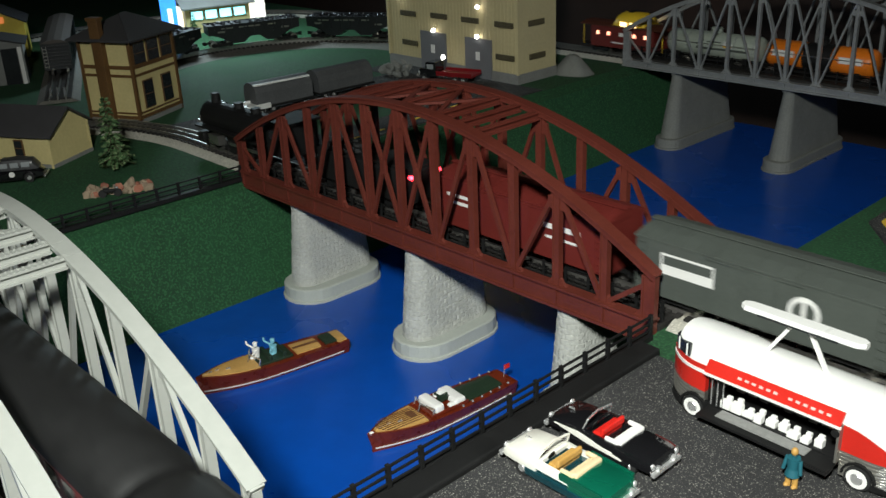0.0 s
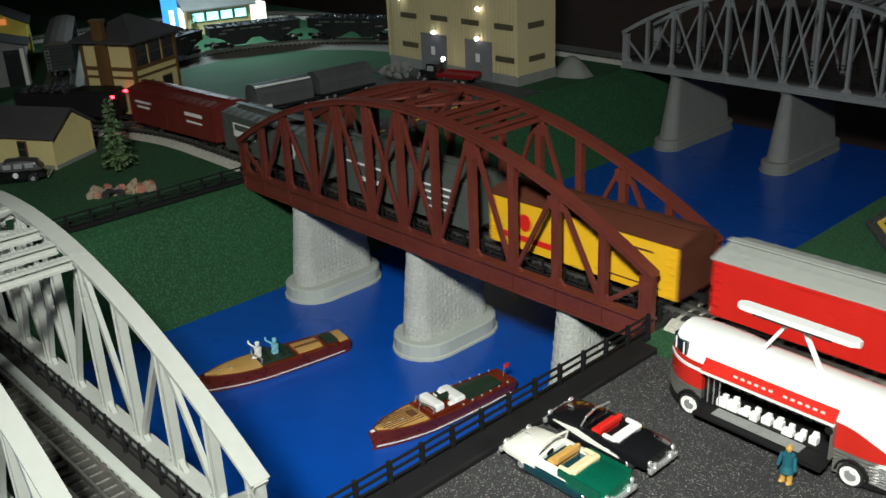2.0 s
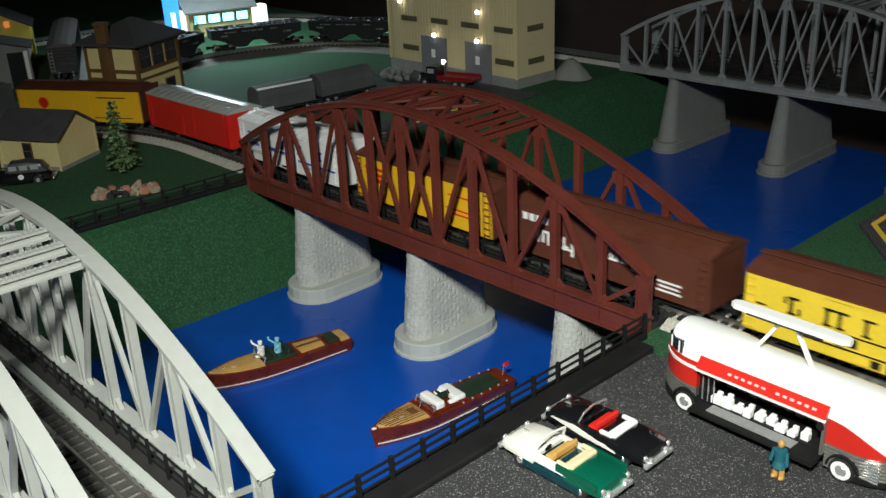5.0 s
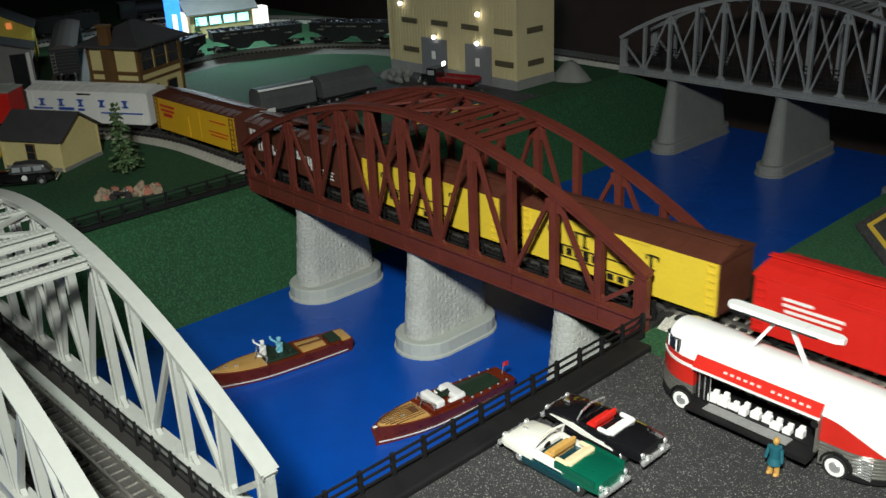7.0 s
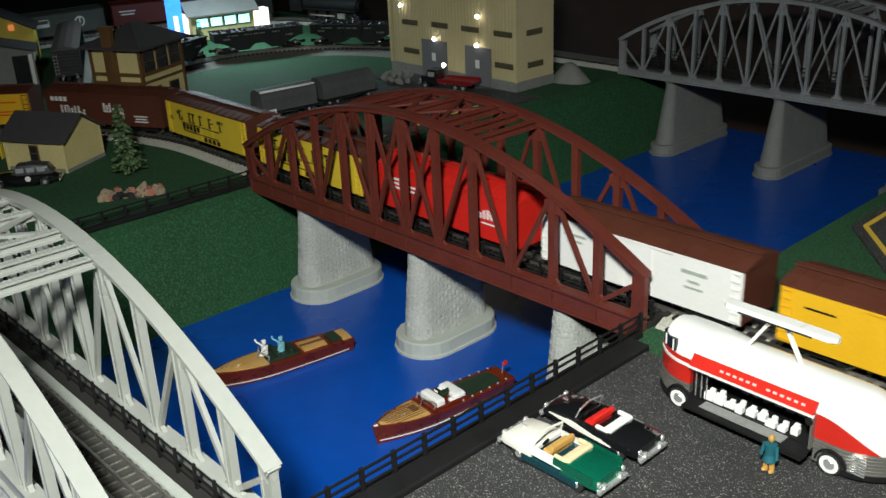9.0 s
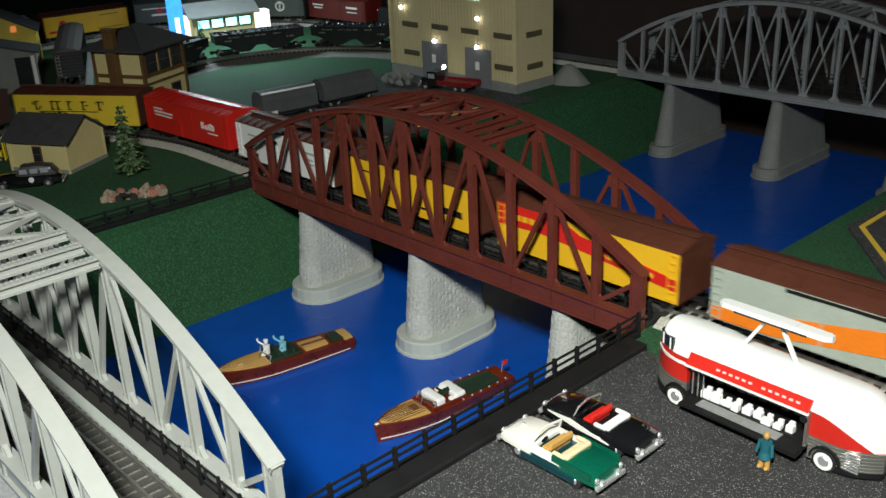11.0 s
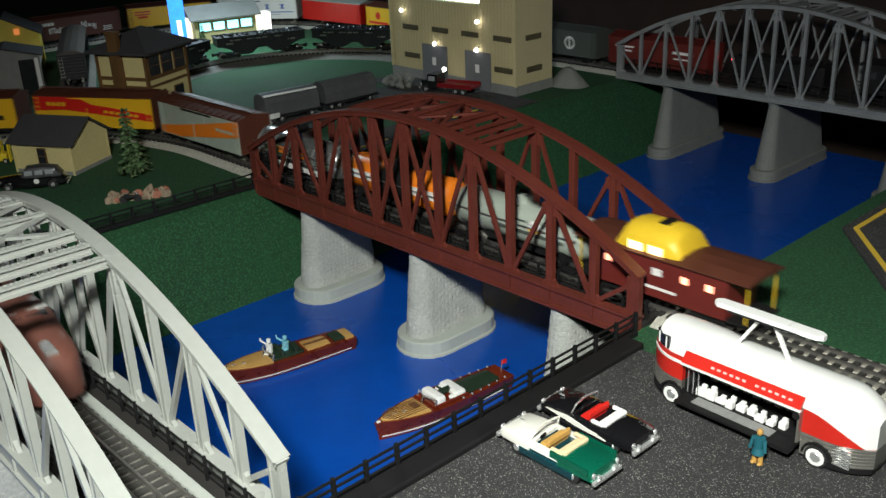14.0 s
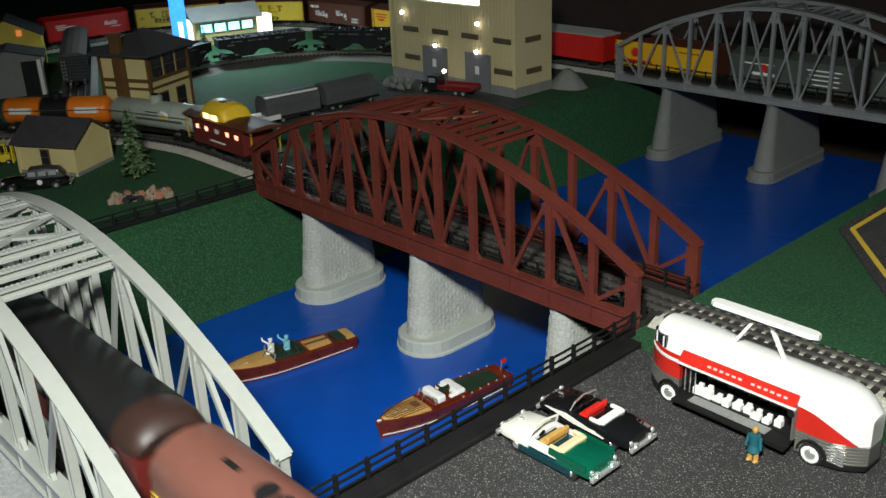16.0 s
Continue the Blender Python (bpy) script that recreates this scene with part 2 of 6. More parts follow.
def bridge(name, x0, y0, material, label, group, slim=0.0092, girder=0.0255, top=0.026, lift=0.0):
    root = thing(name, (x0, y0, HB + lift), label, "bridge", group)
    half, bay = SPAN / 2, SPAN / 12
    tops = [-half + i * bay for i in range(13)]
    for y, side in ((0, -1), (WIDE, 1)):
        # bottom girder: web with a flange above and below
        web = part("bottom_chord", boxes(((0, y, top - girder / 2), (SPAN, 0.007, girder - 0.003))), material, root)
        for z in (top - girder + 0.001, top - 0.0015):
            part("flange", boxes(((0, y, z), (SPAN, 0.0145, 0.003))), material, web)
        # arched top chord in channel section
        bm = bmesh.new()
        n = 36
        for w, d, lift in ((0.0115, 0.007, -0.0035), (0.0155, 0.002, 0.0)):
            rings = []
            for k in range(n + 1):
                x = -half + SPAN * k / n
                z = arch(x) + lift
                slope = math.atan(-2 * 0.1125 * x / half ** 2)
                nx, nz = -math.sin(slope) * d / 2, math.cos(slope) * d / 2
                rings.append([(x + nx, y - w / 2, z + nz), (x + nx, y + w / 2, z + nz), (x - nx, y + w / 2, z - nz), (x - nx, y - w / 2, z - nz)])
            loft(bm, rings)
        part("top_chord", bm, material, root)
        for i, x in enumerate(tops):
            end = i in (0, 12)
            bm = bmesh.new()
            w = 0.016 if end else slim
            xx = x + (0.008 if i == 0 else -0.008 if i == 12 else 0)
            h = arch(x) - 0.004
            box(bm, (xx, y, (h + top - 0.001) / 2), (w * 0.88, 0.0055, h - top + 0.001))
            for s in (-1, 1):
                box(bm, (xx + s * w * 0.43, y, (h + top - 0.001) / 2), (w * 0.14, 0.0075, h - top + 0.001))
                # gusset wedges where the post meets the chord
                if -0.37 < xx + s * 0.012 < 0.37:
                    loft(bm, [[(xx + s * w * 0.45, y + d, top - 0.0005), (xx + s * (w * 0.5 + 0.009), y + d, top - 0.0005), (xx + s * w * 0.45, y + d, top + 0.0095)] for d in (-0.0022, 0.0022)])
            box(bm, (xx, y + side * 0.0045, top - 0.0002 - girder / 2), (0.0045, 0.0022, girder - 0.006))
            part("post", bm, material, root)
        for i in range(12):
            even = i if i % 2 == 0 else i + 1
            odd = i + 1 if i % 2 == 0 else i
            runs = [(tops[even], tops[odd])]
            if i in (5, 6):
                runs.append((tops[odd], tops[even]))
            for a, b in runs:
                bm = bmesh.new()
                sgn = 1 if b > a else -1
                beam(bm, (a + sgn * 0.004, y, arch(a) - 0.008), (b - sgn * 0.004, y, top + 0.001), 0.0042, slim * 0.54, (1, 0, 0))
                up, q = (arch(a) - 0.008 - top) * 0.9 + top, a + (b - a) * 0.1
                box(bm, (q, y, up), (slim * 1.25, 0.0032, slim * 1.5))
                part("diagonal", bm, material, root)
        for sx in (-1, 1):
            zx = (arch(bay) + top) / 2 - 0.004
            part("crossing_plate", boxes(((sx * bay / 2, y, zx), (slim * 1.1, 0.0052, slim * 2.2)), bevel=0.001), material, root)
    # overhead bracing between the arches
    cross = [-0.1275, -0.098, -0.0635, 0.0, 0.0635, 0.098, 0.1275]
    for x in cross:
        bm = bmesh.new()
        z = arch(x) - 0.006
        box(bm, (x, WIDE / 2, z + 0.004), (0.0088, WIDE - 0.012, 0.002))
        box(bm, (x, WIDE / 2, z), (0.003, WIDE - 0.012, 0.008))
        box(bm, (x, WIDE / 2, z - 0.004), (0.0088, WIDE - 0.012, 0.002))
        for k in range(22):
            for e in (-0.003, 0.003):
                box(bm, (x + e, 0.01 + k * (WIDE - 0.02) / 21, z + 0.0053), (0.0018, 0.0018, 0.0009))
        part("cross_beam", bm, material, root)
    for a, b in ((-0.098, -0.0635), (-0.0635, 0.0), (0.0, 0.0635), (0.0635, 0.098)):
        if abs(b - a) < 0.05:
            continue
        for ya, yb in ((0.006, WIDE - 0.006), (WIDE - 0.006, 0.006)):
            bm = bmesh.new()
            beam(bm, (a, ya, arch(a) - 0.004), (b, yb, arch(b) - 0.004), 0.006, 0.003)
            part("sway_brace", bm, material, root)
    # deck and its two inner railings
    part("deck", boxes(((0, WIDE / 2, 0.0105 - lift), (SPAN, WIDE - 0.016, 0.0115)), *[((-half + bay * i, WIDE / 2, 0.004 - lift), (0.006, WIDE - 0.014, 0.006)) for i in range(13)]), M_TIE, root, "black deck")
    for y in (0.016, WIDE - 0.016):
        bm = bmesh.new()
        for z in (0.022, 0.030, 0.038):
            box(bm, (0, y, z - lift), (SPAN, 0.0013, 0.0014))
        part("handrail", bm, M_BLACK, root, "black handrail")
        for i in range(25):
            bm = boxes(((-half + 0.003 + i * (SPAN - 0.006) / 24, y, 0.0265 - lift), (0.0026, 0.0024, 0.027)))
            part("rail_post", bm, M_BLACK, root, "black handrail")
    return root


bridge("arch_bridge", 0, 0, M_RED, "rust red plastic arch truss railway bridge on stone piers", "arch bridges")
bridge("arch_bridge", 0, -0.577, M_SILVER, "silver white arch truss railway bridge over the river", "arch bridges")
bridge("arch_bridge", -0.018, 0.992, M_GREY, "grey arch truss railway bridge on concrete piers", "arch bridges", 0.0062, 0.0145, 0.0115, 0.0145)


# ---- piers ----
def pier(x, y, stony, label):
    root = thing("bridge_pier", (x, y, 0), label, "pier", "bridge piers")
    m = M_STONE if stony else M_STONE_DARK
    bm = bmesh.new()
    fx, fy = (0.0465, 0.083) if stony else (0.033, 0.134)
    loft(bm, [[(a, b, z) for a, b in stadium(fx - d, fy - d)] for d, z in ((0, -0.001), (0, 0.0035), (0.0025, 0.0045), (0.0025, 0.021), (0.0045, 0.0225))])
    part("footing", bm, M_FOOTING if stony else m, root, "smooth footing")
    rnd = random.Random(int(x * 1000) + 7)
    bm = bmesh.new()
    top, base = HB + (-0.0005 if stony else 0.0095), 0.0222
    if stony:
        courses = 21
        rings = []
        n = 132
        for c in range(courses):
            z0, z1 = base + (top - base) * c / courses, base + (top - base) * (c + 1) / courses
            joint = [(k + (3 if c % 2 else 0)) % 6 == 0 for k in range(n)]
            push = [rnd.uniform(-0.0002, 0.001) for _ in range(n // 6 + 2)]
            for z, face in ((z0, 0), (z0 + 0.0007, 1), (z1 - 0.0006, 1)):
                f = (z - base) / (top - base)
                hx, hy = 0.0245 - 0.0095 * f, 0.0692 - 0.0125 * f
                if c == courses - 1:
                    hx, hy = hx + 0.0015, hy + 0.0015
                out = []
                base_ring = stadium(hx, hy, 40)
                ring = resample(base_ring, n)
                for k, (a, b) in enumerate(ring):
                    q = Vector((a, b, 0)).normalized()
                    d = 0.0 if not face or joint[k] else 0.0005 + push[(k + (3 if c % 2 else 0)) // 6]
                    out.append((a + q.x * d, b + q.y * d, z))
                rings.append(out)
        rings.append([(a, b, top) for a, b, _ in rings[-1]])
        loft(bm, rings)
        part("shaft", bm, m, root, "rough stone block shaft")
    else:
        loft(bm, [[(a, b, z) for a, b in stadium(hx, hy)] for hx, hy, z in ((0.023, 0.12, base), (0.0115, 0.095, top - 0.006), (0.014, 0.098, top - 0.006), (0.014, 0.098, top))])
        part("shaft", bm, m, root)
    return root


def resample(pts, n):
    """n points evenly spread round a closed outline."""
    pts = [Vector(p) for p in pts]
    ds = [(pts[(i + 1) % len(pts)] - p).length for i, p in enumerate(pts)]
    total, out, i, acc = sum(ds), [], 0, 0.0
    for k in range(n):
        want = total * k / n
        while acc + ds[i] < want:
            acc += ds[i]
            i += 1
        f = (want - acc) / ds[i] if ds[i] else 0
        q = pts[i].lerp(pts[(i + 1) % len(pts)], f)
        out.append((q.x, q.y))
    return out


for px in (-0.25, 0.0056, 0.262):
    pier(px, 0.0585, True, "pale grey stone bridge pier with rounded footing standing in the water")
    pier(px, -0.5185, True, "pale grey stone bridge pier with rounded footing standing in the water")
    pier(px - 0.019, 1.092, False, "smooth grey concrete bridge pier standing in the water")

# ---- track ----
M_TIEGREY = mat("grey_moulded_tie", (0.06, 0.058, 0.052), 0.6, vary=0.25, scale=60, piece=0.3)

def track(name, line, s0, s1, label, ties, inner=0.044, outer=0.044, sleeper=None, beds=None, bed=M_BALLAST, shoulder=None):
    root = tagged(new(name), label, "track", kind="structure")
    def ribbon(prof, a=s0, b=s1):
        n = max(2, int((b - a) / 0.03))
        stops = [line.at(a + (b - a) * k / n - (1e-6 if k == n else 0)) for k in range(n + 1)]
        bm = bmesh.new()
        rings = [[(x - math.sin(h) * a, y + math.cos(h) * a, z) for a, z in prof] for x, y, h in stops]
        return loft(bm, rings, closed=True)
    for a, b in beds or [(s0, s1)]:
        part("roadbed", ribbon([(-inner, G), (-0.03, RAIL - 0.0065), (0.03, RAIL - 0.0065), (outer, G)], a, b), bed, root, "ballast roadbed")
    for a in (-0.0165, 0.0, 0.0165):
        part("rail", ribbon([(a - 0.0012, RAIL - 0.0065), (a - 0.0012, RAIL), (a + 0.0012, RAIL), (a + 0.0012, RAIL - 0.0065)]), M_RAIL, root, "bright metal rail")
    for a in (-0.0255, 0.0255) if shoulder else ():
        part("shoulder", ribbon([(a - 0.0055, RAIL - 0.0065), (a - 0.0045, RAIL - 0.002), (a + 0.0045, RAIL - 0.002), (a + 0.0055, RAIL - 0.0065)]), shoulder, root, "pale grey moulded shoulder")
    tie = bpy.data.meshes.new("tie")
    bm = boxes(((0, 0, 0), (0.0062, 0.054, 0.003)))
    bm.to_mesh(tie)
    bm.free()
    tie.materials.append(sleeper or M_TIE)
    rest = bmesh.new()
    count = int((s1 - s0) / 0.0128)
    for k in range(count):
        x, y, h = line.at(s0 + (k + 0.5) * 0.0128)
        m = Matrix.Translation((x, y, RAIL - 0.0052)) @ Matrix.Rotation(h, 4, "Z")
        if ties(x, y):
            ob = new("tie", tie)
            ob.parent = root
            ob.matrix_basis = m
        else:
            box(rest, (0, 0, 0), (0.0062, 0.054, 0.003), m)
    if len(rest.verts):
        tagged(part("ties", rest, sleeper or M_TIE, root), "dark plastic ties", kind="stuff")
    else:
        rest.free()


track("track_1", LOOP, 0, LOOP.total, "three-rail toy train track on grey ballast", lambda x, y: y < 0.1 and -0.95 < x < 0.95,
      beds=[(0, 1.67 - 0.384), (1.67 + 0.384, LOOP.total - math.pi * 0.496 - 1.67 - 0.396), (LOOP.total - math.pi * 0.496 - 1.67 + 0.372, LOOP.total)])
track("track_2", FRONT, 0, FRONT.total, "three-rail toy train track crossing the silver bridge", lambda x, y: y > -0.6 and -0.2 < x < 0.5, inner=0.034, outer=0.034, sleeper=M_TIEGREY, bed=M_BALLAST_DARK, shoulder=M_FOOTING)

# ---- trains ----
def truck(root, x, half=0.02, r=0.0085, label=""):
    bm = boxes(((x, 0, 0.0095), (2 * half + 0.016, 0.012, 0.006)), *[((x, s * 0.0225, 0.0095), (2 * half + 0.014, 0.004, 0.006)) for s in (-1, 1)], *[((x + e * half, s * 0.0235, 0.0095), (0.008, 0.005, 0.009)) for s in (-1, 1) for e in (-1, 1)])
    t = part("truck", bm, M_BLACK, root, "black wheel truck")
    for e in (-1, 1):
        for s in (-1, 1):
            bm = bmesh.new()
            rod(bm, (x + e * half, s * 0.0155, r), (x + e * half, s * 0.0195, r), r, seg=16)
            rod(bm, (x + e * half, s * 0.0145, r), (x + e * half, s * 0.0160, r), r + 0.0012, seg=16)
            part("wheel", bm, M_RAIL, t)


def coupler(root, x):
    s = 1 if x > 0 else -1
    part("coupler", boxes(((x - s * 0.009, 0, 0.013), (0.03, 0.005, 0.005)), ((x + s * 0.004, 0.001, 0.013), (0.008, 0.009, 0.008))), M_BLACK, root, "dark coupler")


def bars(root, name, material, items, y=0.0332, label="lettering bars"):
    """Lettering as bars: (x, z, length, height)."""
    for sd in (-1, 1):
        for x, z, l, h in items:
            part(name, boxes(((-sd * x, sd * y, z), (l, 0.0008, h))), material, root, label)


def disc(root, name, material, x, z, r, y=0.0334, label=""):
    for sd in (-1, 1):
        bm = bmesh.new()
        rod(bm, (-sd * x, sd * y, z), (-sd * x, sd * (y + 0.0006), z), r, seg=24)
        part(name, bm, material, root, label)


def boxcar(label, side, roof, end=None, group="train cars", ribs=0, length=0.262, width=0.066, walk_board=True, ladder=None, door=None):
    """A boxcar that stands at the origin and heads along +x."""
    root = thing("boxcar", (0, 0, RAIL), label, "train car", group)
    z0, z1 = 0.0155, 0.075
    bm = boxes(((0, 0, (z0 + z1) / 2), (length, width - 0.0016, z1 - z0)), bevel=0.0008)
    part("body", bm, end or roof, root)
    for s in (-1, 1):
        bm = boxes(((0, s * (width / 2 - 0.0004), (z0 + z1) / 2), (length - 0.002, 0.0014, z1 - z0 - 0.001)))
        for k in range(ribs):
            x = -length / 2 + (k + 0.5) * length / ribs
            box(bm, (x, s * (width / 2 + 0.0005), (z0 + z1) / 2), (0.0012, 0.0008, z1 - z0 - 0.004))
        part("side_panel", bm, side, root)
        bm = boxes(((0, s * (width / 2 + 0.0006), (z0 + z1) / 2 - 0.001), (0.048, 0.0012, z1 - z0 - 0.006)), ((0, s * (width / 2 + 0.0012), z1 - 0.003), (0.1, 0.0014, 0.0018)), ((0.012, s * (width / 2 + 0.0014), 0.036), (0.0016, 0.0014, 0.036)))
        part("door", bm, door or side, root)
        for xx in (-length / 2 + 0.008, length / 2 - 0.008):
            bm = bmesh.new()
            for k in range(7):
                box(bm, (xx, s * (width / 2 + 0.0014), z0 + 0.004 + k * 0.0085), (0.011, 0.001, 0.0012))
            for dx in (-0.0052, 0.0052):
                box(bm, (xx + dx, s * (width / 2 + 0.0012), z0 + 0.0295), (0.0011, 0.0012, 0.056))
            part("ladder", bm, ladder or side, root)
    bm = bmesh.new()
    prof = [(-width / 2 - 0.0012, z1 - 0.001), (-width / 2 - 0.0012, z1 + 0.0008), (-width / 4, z1 + 0.0055), (0, z1 + 0.0078), (width / 4, z1 + 0.0055), (width / 2 + 0.0012, z1 + 0.0008), (width / 2 + 0.0012, z1 - 0.001)]
    loft(bm, [[(x, a, z) for a, z in prof] for x in (-length / 2 - 0.001, length / 2 + 0.001)])
    for k in range(13):
        x = -length / 2 + (k + 0.5) * length / 13
        for s in (-1, 1):
            beam(bm, (x, s * 0.004, z1 + 0.008), (x, s * (width / 2), z1 + 0.0015), 0.0016, 0.0012)
    part("roof", bm, roof, root)
    if walk_board:
        part("running_board", boxes(*[((0, dy, z1 + 0.0098), (length + 0.004, 0.0028, 0.0012)) for dy in (-0.0032, 0, 0.0032)]), roof, root)
    part("underframe", boxes(((0, 0, 0.0135), (length - 0.01, 0.02, 0.004)), ((0.02, 0.006, 0.009), (0.05, 0.014, 0.008)), ((-0.03, -0.008, 0.009), (0.022, 0.014, 0.008))), M_BLACK, root, "black underframe")
    for x in (-0.088, 0.088):
        truck(root, x)
    for x in (-length / 2 - 0.008, length / 2 + 0.008):
        coupler(root, x)
    return root


def tank_car(label, material, mid=None, band=None):
    root = thing("tank_car", (0, 0, RAIL), label, "train car", "train cars")
    root.scale = (0.9, 1, 1)
    bm = bmesh.new()
    prof = [(-0.122, 0.004), (-0.121, 0.014), (-0.117, 0.0225), (-0.11, 0.0262), (0.11, 0.0262), (0.117, 0.0225), (0.121, 0.014), (0.122, 0.004)]
    loft(bm, [[(x, r * math.cos(2 * math.pi * k / 24), 0.044 + r * math.sin(2 * math.pi * k / 24)) for k in range(24)] for x, r in prof])
    part("tank", bm, material, root, smooth=True)
    for x in (-0.108, -0.06, 0.06, 0.108):
        bm = bmesh.new()
        rod(bm, (x - 0.001, 0, 0.044), (x + 0.001, 0, 0.044), 0.0268, seg=24)
        part("band", bm, M_BLACK if band is None else band, root)
    if mid:
        bm = bmesh.new()
        rod(bm, (-0.032, 0, 0.044), (0.032, 0, 0.044), 0.0269, seg=28)
        part("centre_band", bm, mid, root)
    bm = bmesh.new()
    rod(bm, (0, 0, 0.066), (0, 0, 0.0785), 0.0125, seg=18)
    rod(bm, (0, 0, 0.0785), (0, 0, 0.0815), 0.0125, 0.009, seg=18)
    part("dome", bm, mid or material, root)
    part("hatch", boxes(((0, 0, 0.083), (0.012, 0.008, 0.003))), M_BLACK, root)
    for s in (-1, 1):
        bm = bmesh.new()
        rod(bm, (-0.118, s * 0.029, 0.05), (0.118, s * 0.029, 0.05), 0.0009, seg=6)
        for k in range(8):
            x = -0.115 + k * 0.23 / 7
            beam(bm, (x, s * 0.024, 0.05), (x, s * 0.0295, 0.05), 0.001, 0.001)
        part("handrail", bm, M_RAIL, root)
    part("frame", boxes(((0, 0, 0.0155), (0.256, 0.03, 0.006)), *[((x, 0, 0.0145), (0.006, 0.06, 0.005)) for x in (-0.122, -0.09, 0.09, 0.122)], *[((x, 0, 0.022), (0.012, 0.044, 0.01)) for x in (-0.088, 0.088)]), M_BLACK, root, "black frame")
    for x in (-0.088, 0.088):
        truck(root, x)
    for x in (-0.139, 0.139):
        coupler(root, x)
    return root


M_POLISH = mat("polished_silver", (0.46, 0.46, 0.44), 0.2, 0.8, vary=0.2, scale=40)
CARS = []   # (thing, place behind the reference coupling)


def build_train():
    pitch = 0.299
    W = 0.0334

    def put(ob, k):
        CARS.append((ob, (k + 0.5) * pitch))
    # grey boxcars behind the engine
    c = boxcar("maroon boxcar with white lettering bars", M_MAROON, M_MAROON)
    bars(c, "lettering", M_WHITE, [(-0.085, 0.056, 0.05, 0.004), (-0.085, 0.047, 0.04, 0.004), (0.07, 0.055, 0.05, 0.006), (0.07, 0.042, 0.045, 0.003)], y=W)
    put(c, -4)
    c = boxcar("dark grey green boxcar with white emblem", M_GREYCAR, M_GREYCAR)
    bars(c, "lettering", M_WHITE, [(-0.07, 0.063, 0.06, 0.0022), (-0.07, 0.047, 0.06, 0.010), (-0.099, 0.055, 0.002, 0.017), (-0.041, 0.055, 0.002, 0.017)], y=W)
    disc(c, "emblem", M_WHITE, 0.052, 0.047, 0.0155, label="white round emblem")
    disc(c, "emblem_centre", M_GREYCAR, 0.052, 0.047, 0.011, W + 0.0005)
    bars(c, "emblem_bar", M_WHITE, [(0.052, 0.047, 0.004, 0.024)], y=W + 0.0012)
    put(c, -3)
    c = boxcar("dark grey green boxcar with white lettering bars", M_GREYCAR, M_GREYCAR)
    bars(c, "lettering", M_WHITE, [(-0.07, 0.06, 0.075, 0.003), (-0.055, 0.04, 0.05, 0.006), (0.075, 0.061, 0.07, 0.0025), (0.075, 0.052, 0.06, 0.0025), (0.075, 0.043, 0.066, 0.0025), (0.08, 0.033, 0.05, 0.0025)], y=W)
    disc(c, "emblem", M_SCARLET, -0.055, 0.052, 0.009, label="red round emblem")
    put(c, -2)
    c = boxcar("yellow refrigerator boxcar with brown roof", M_YELLOW, M_BOXBROWN)
    bars(c, "lettering", M_SCARLET, [(-0.075, 0.030, 0.09, 0.007)], y=W)
    disc(c, "emblem", M_SCARLET, -0.075, 0.05, 0.0105, label="red round emblem")
    bars(c, "fine_lettering", M_BOXBROWN, [(0.07, 0.062, 0.06, 0.002), (0.07, 0.024, 0.08, 0.0015)], y=W)
    put(c, -1)
    c = boxcar("red boxcar with silver roof", M_SCARLET, M_SILVER, end=M_SCARLET)
    put(c, 0)
    c = boxcar("white refrigerator boxcar with blue lettering bars", M_WHITE, M_WHITE)
    bars(c, "large_lettering", M_LETTER_BLUE, [b for x in (-0.097, -0.055, -0.012, 0.034, 0.084) for b in ((x, 0.054, 0.0062, 0.0125), (x, 0.0596, 0.0135, 0.0026), (x, 0.0484, 0.0125, 0.0026))], y=W + 0.0016)
    bars(c, "lettering", M_LETTER_BLUE, [(-0.115 + 0.0062 * k, 0.0425, 0.0044, 0.004) for k in range(7)] + [(-0.045, 0.0425, 0.034, 0.0052), (-0.012, 0.0415, 0.014, 0.0045), (0.075, 0.037, 0.09, 0.0024)], y=W + 0.0016)
    bars(c, "vent_plate", M_BLACK, [(-0.002, 0.071, 0.03, 0.003), (0.0, 0.0205, 0.032, 0.003)], y=W + 0.0014)
    bars(c, "fine_lettering", M_GREY, [(-0.085, 0.031, 0.045, 0.0012), (-0.085, 0.028, 0.04, 0.0012), (0.06, 0.029, 0.03, 0.0012)], y=W)
    put(c, 1)
    c = boxcar("yellow refrigerator boxcar with brown roof and fine lettering bars", M_YELLOW, M_BOXBROWN, ladder=M_BOXBROWN)
    bars(c, "lettering", M_SCARLET, [(-0.085, 0.061, 0.05, 0.004), (-0.085, 0.053, 0.046, 0.004), (-0.085, 0.045, 0.03, 0.006), (0.08, 0.04, 0.06, 0.002), (0.08, 0.034, 0.05, 0.002), (0.08, 0.058, 0.05, 0.002)], y=W)
    put(c, 2)
    c = boxcar("dark brown boxcar with white lettering bars", M_BOXBROWN, M_BOXBROWN)
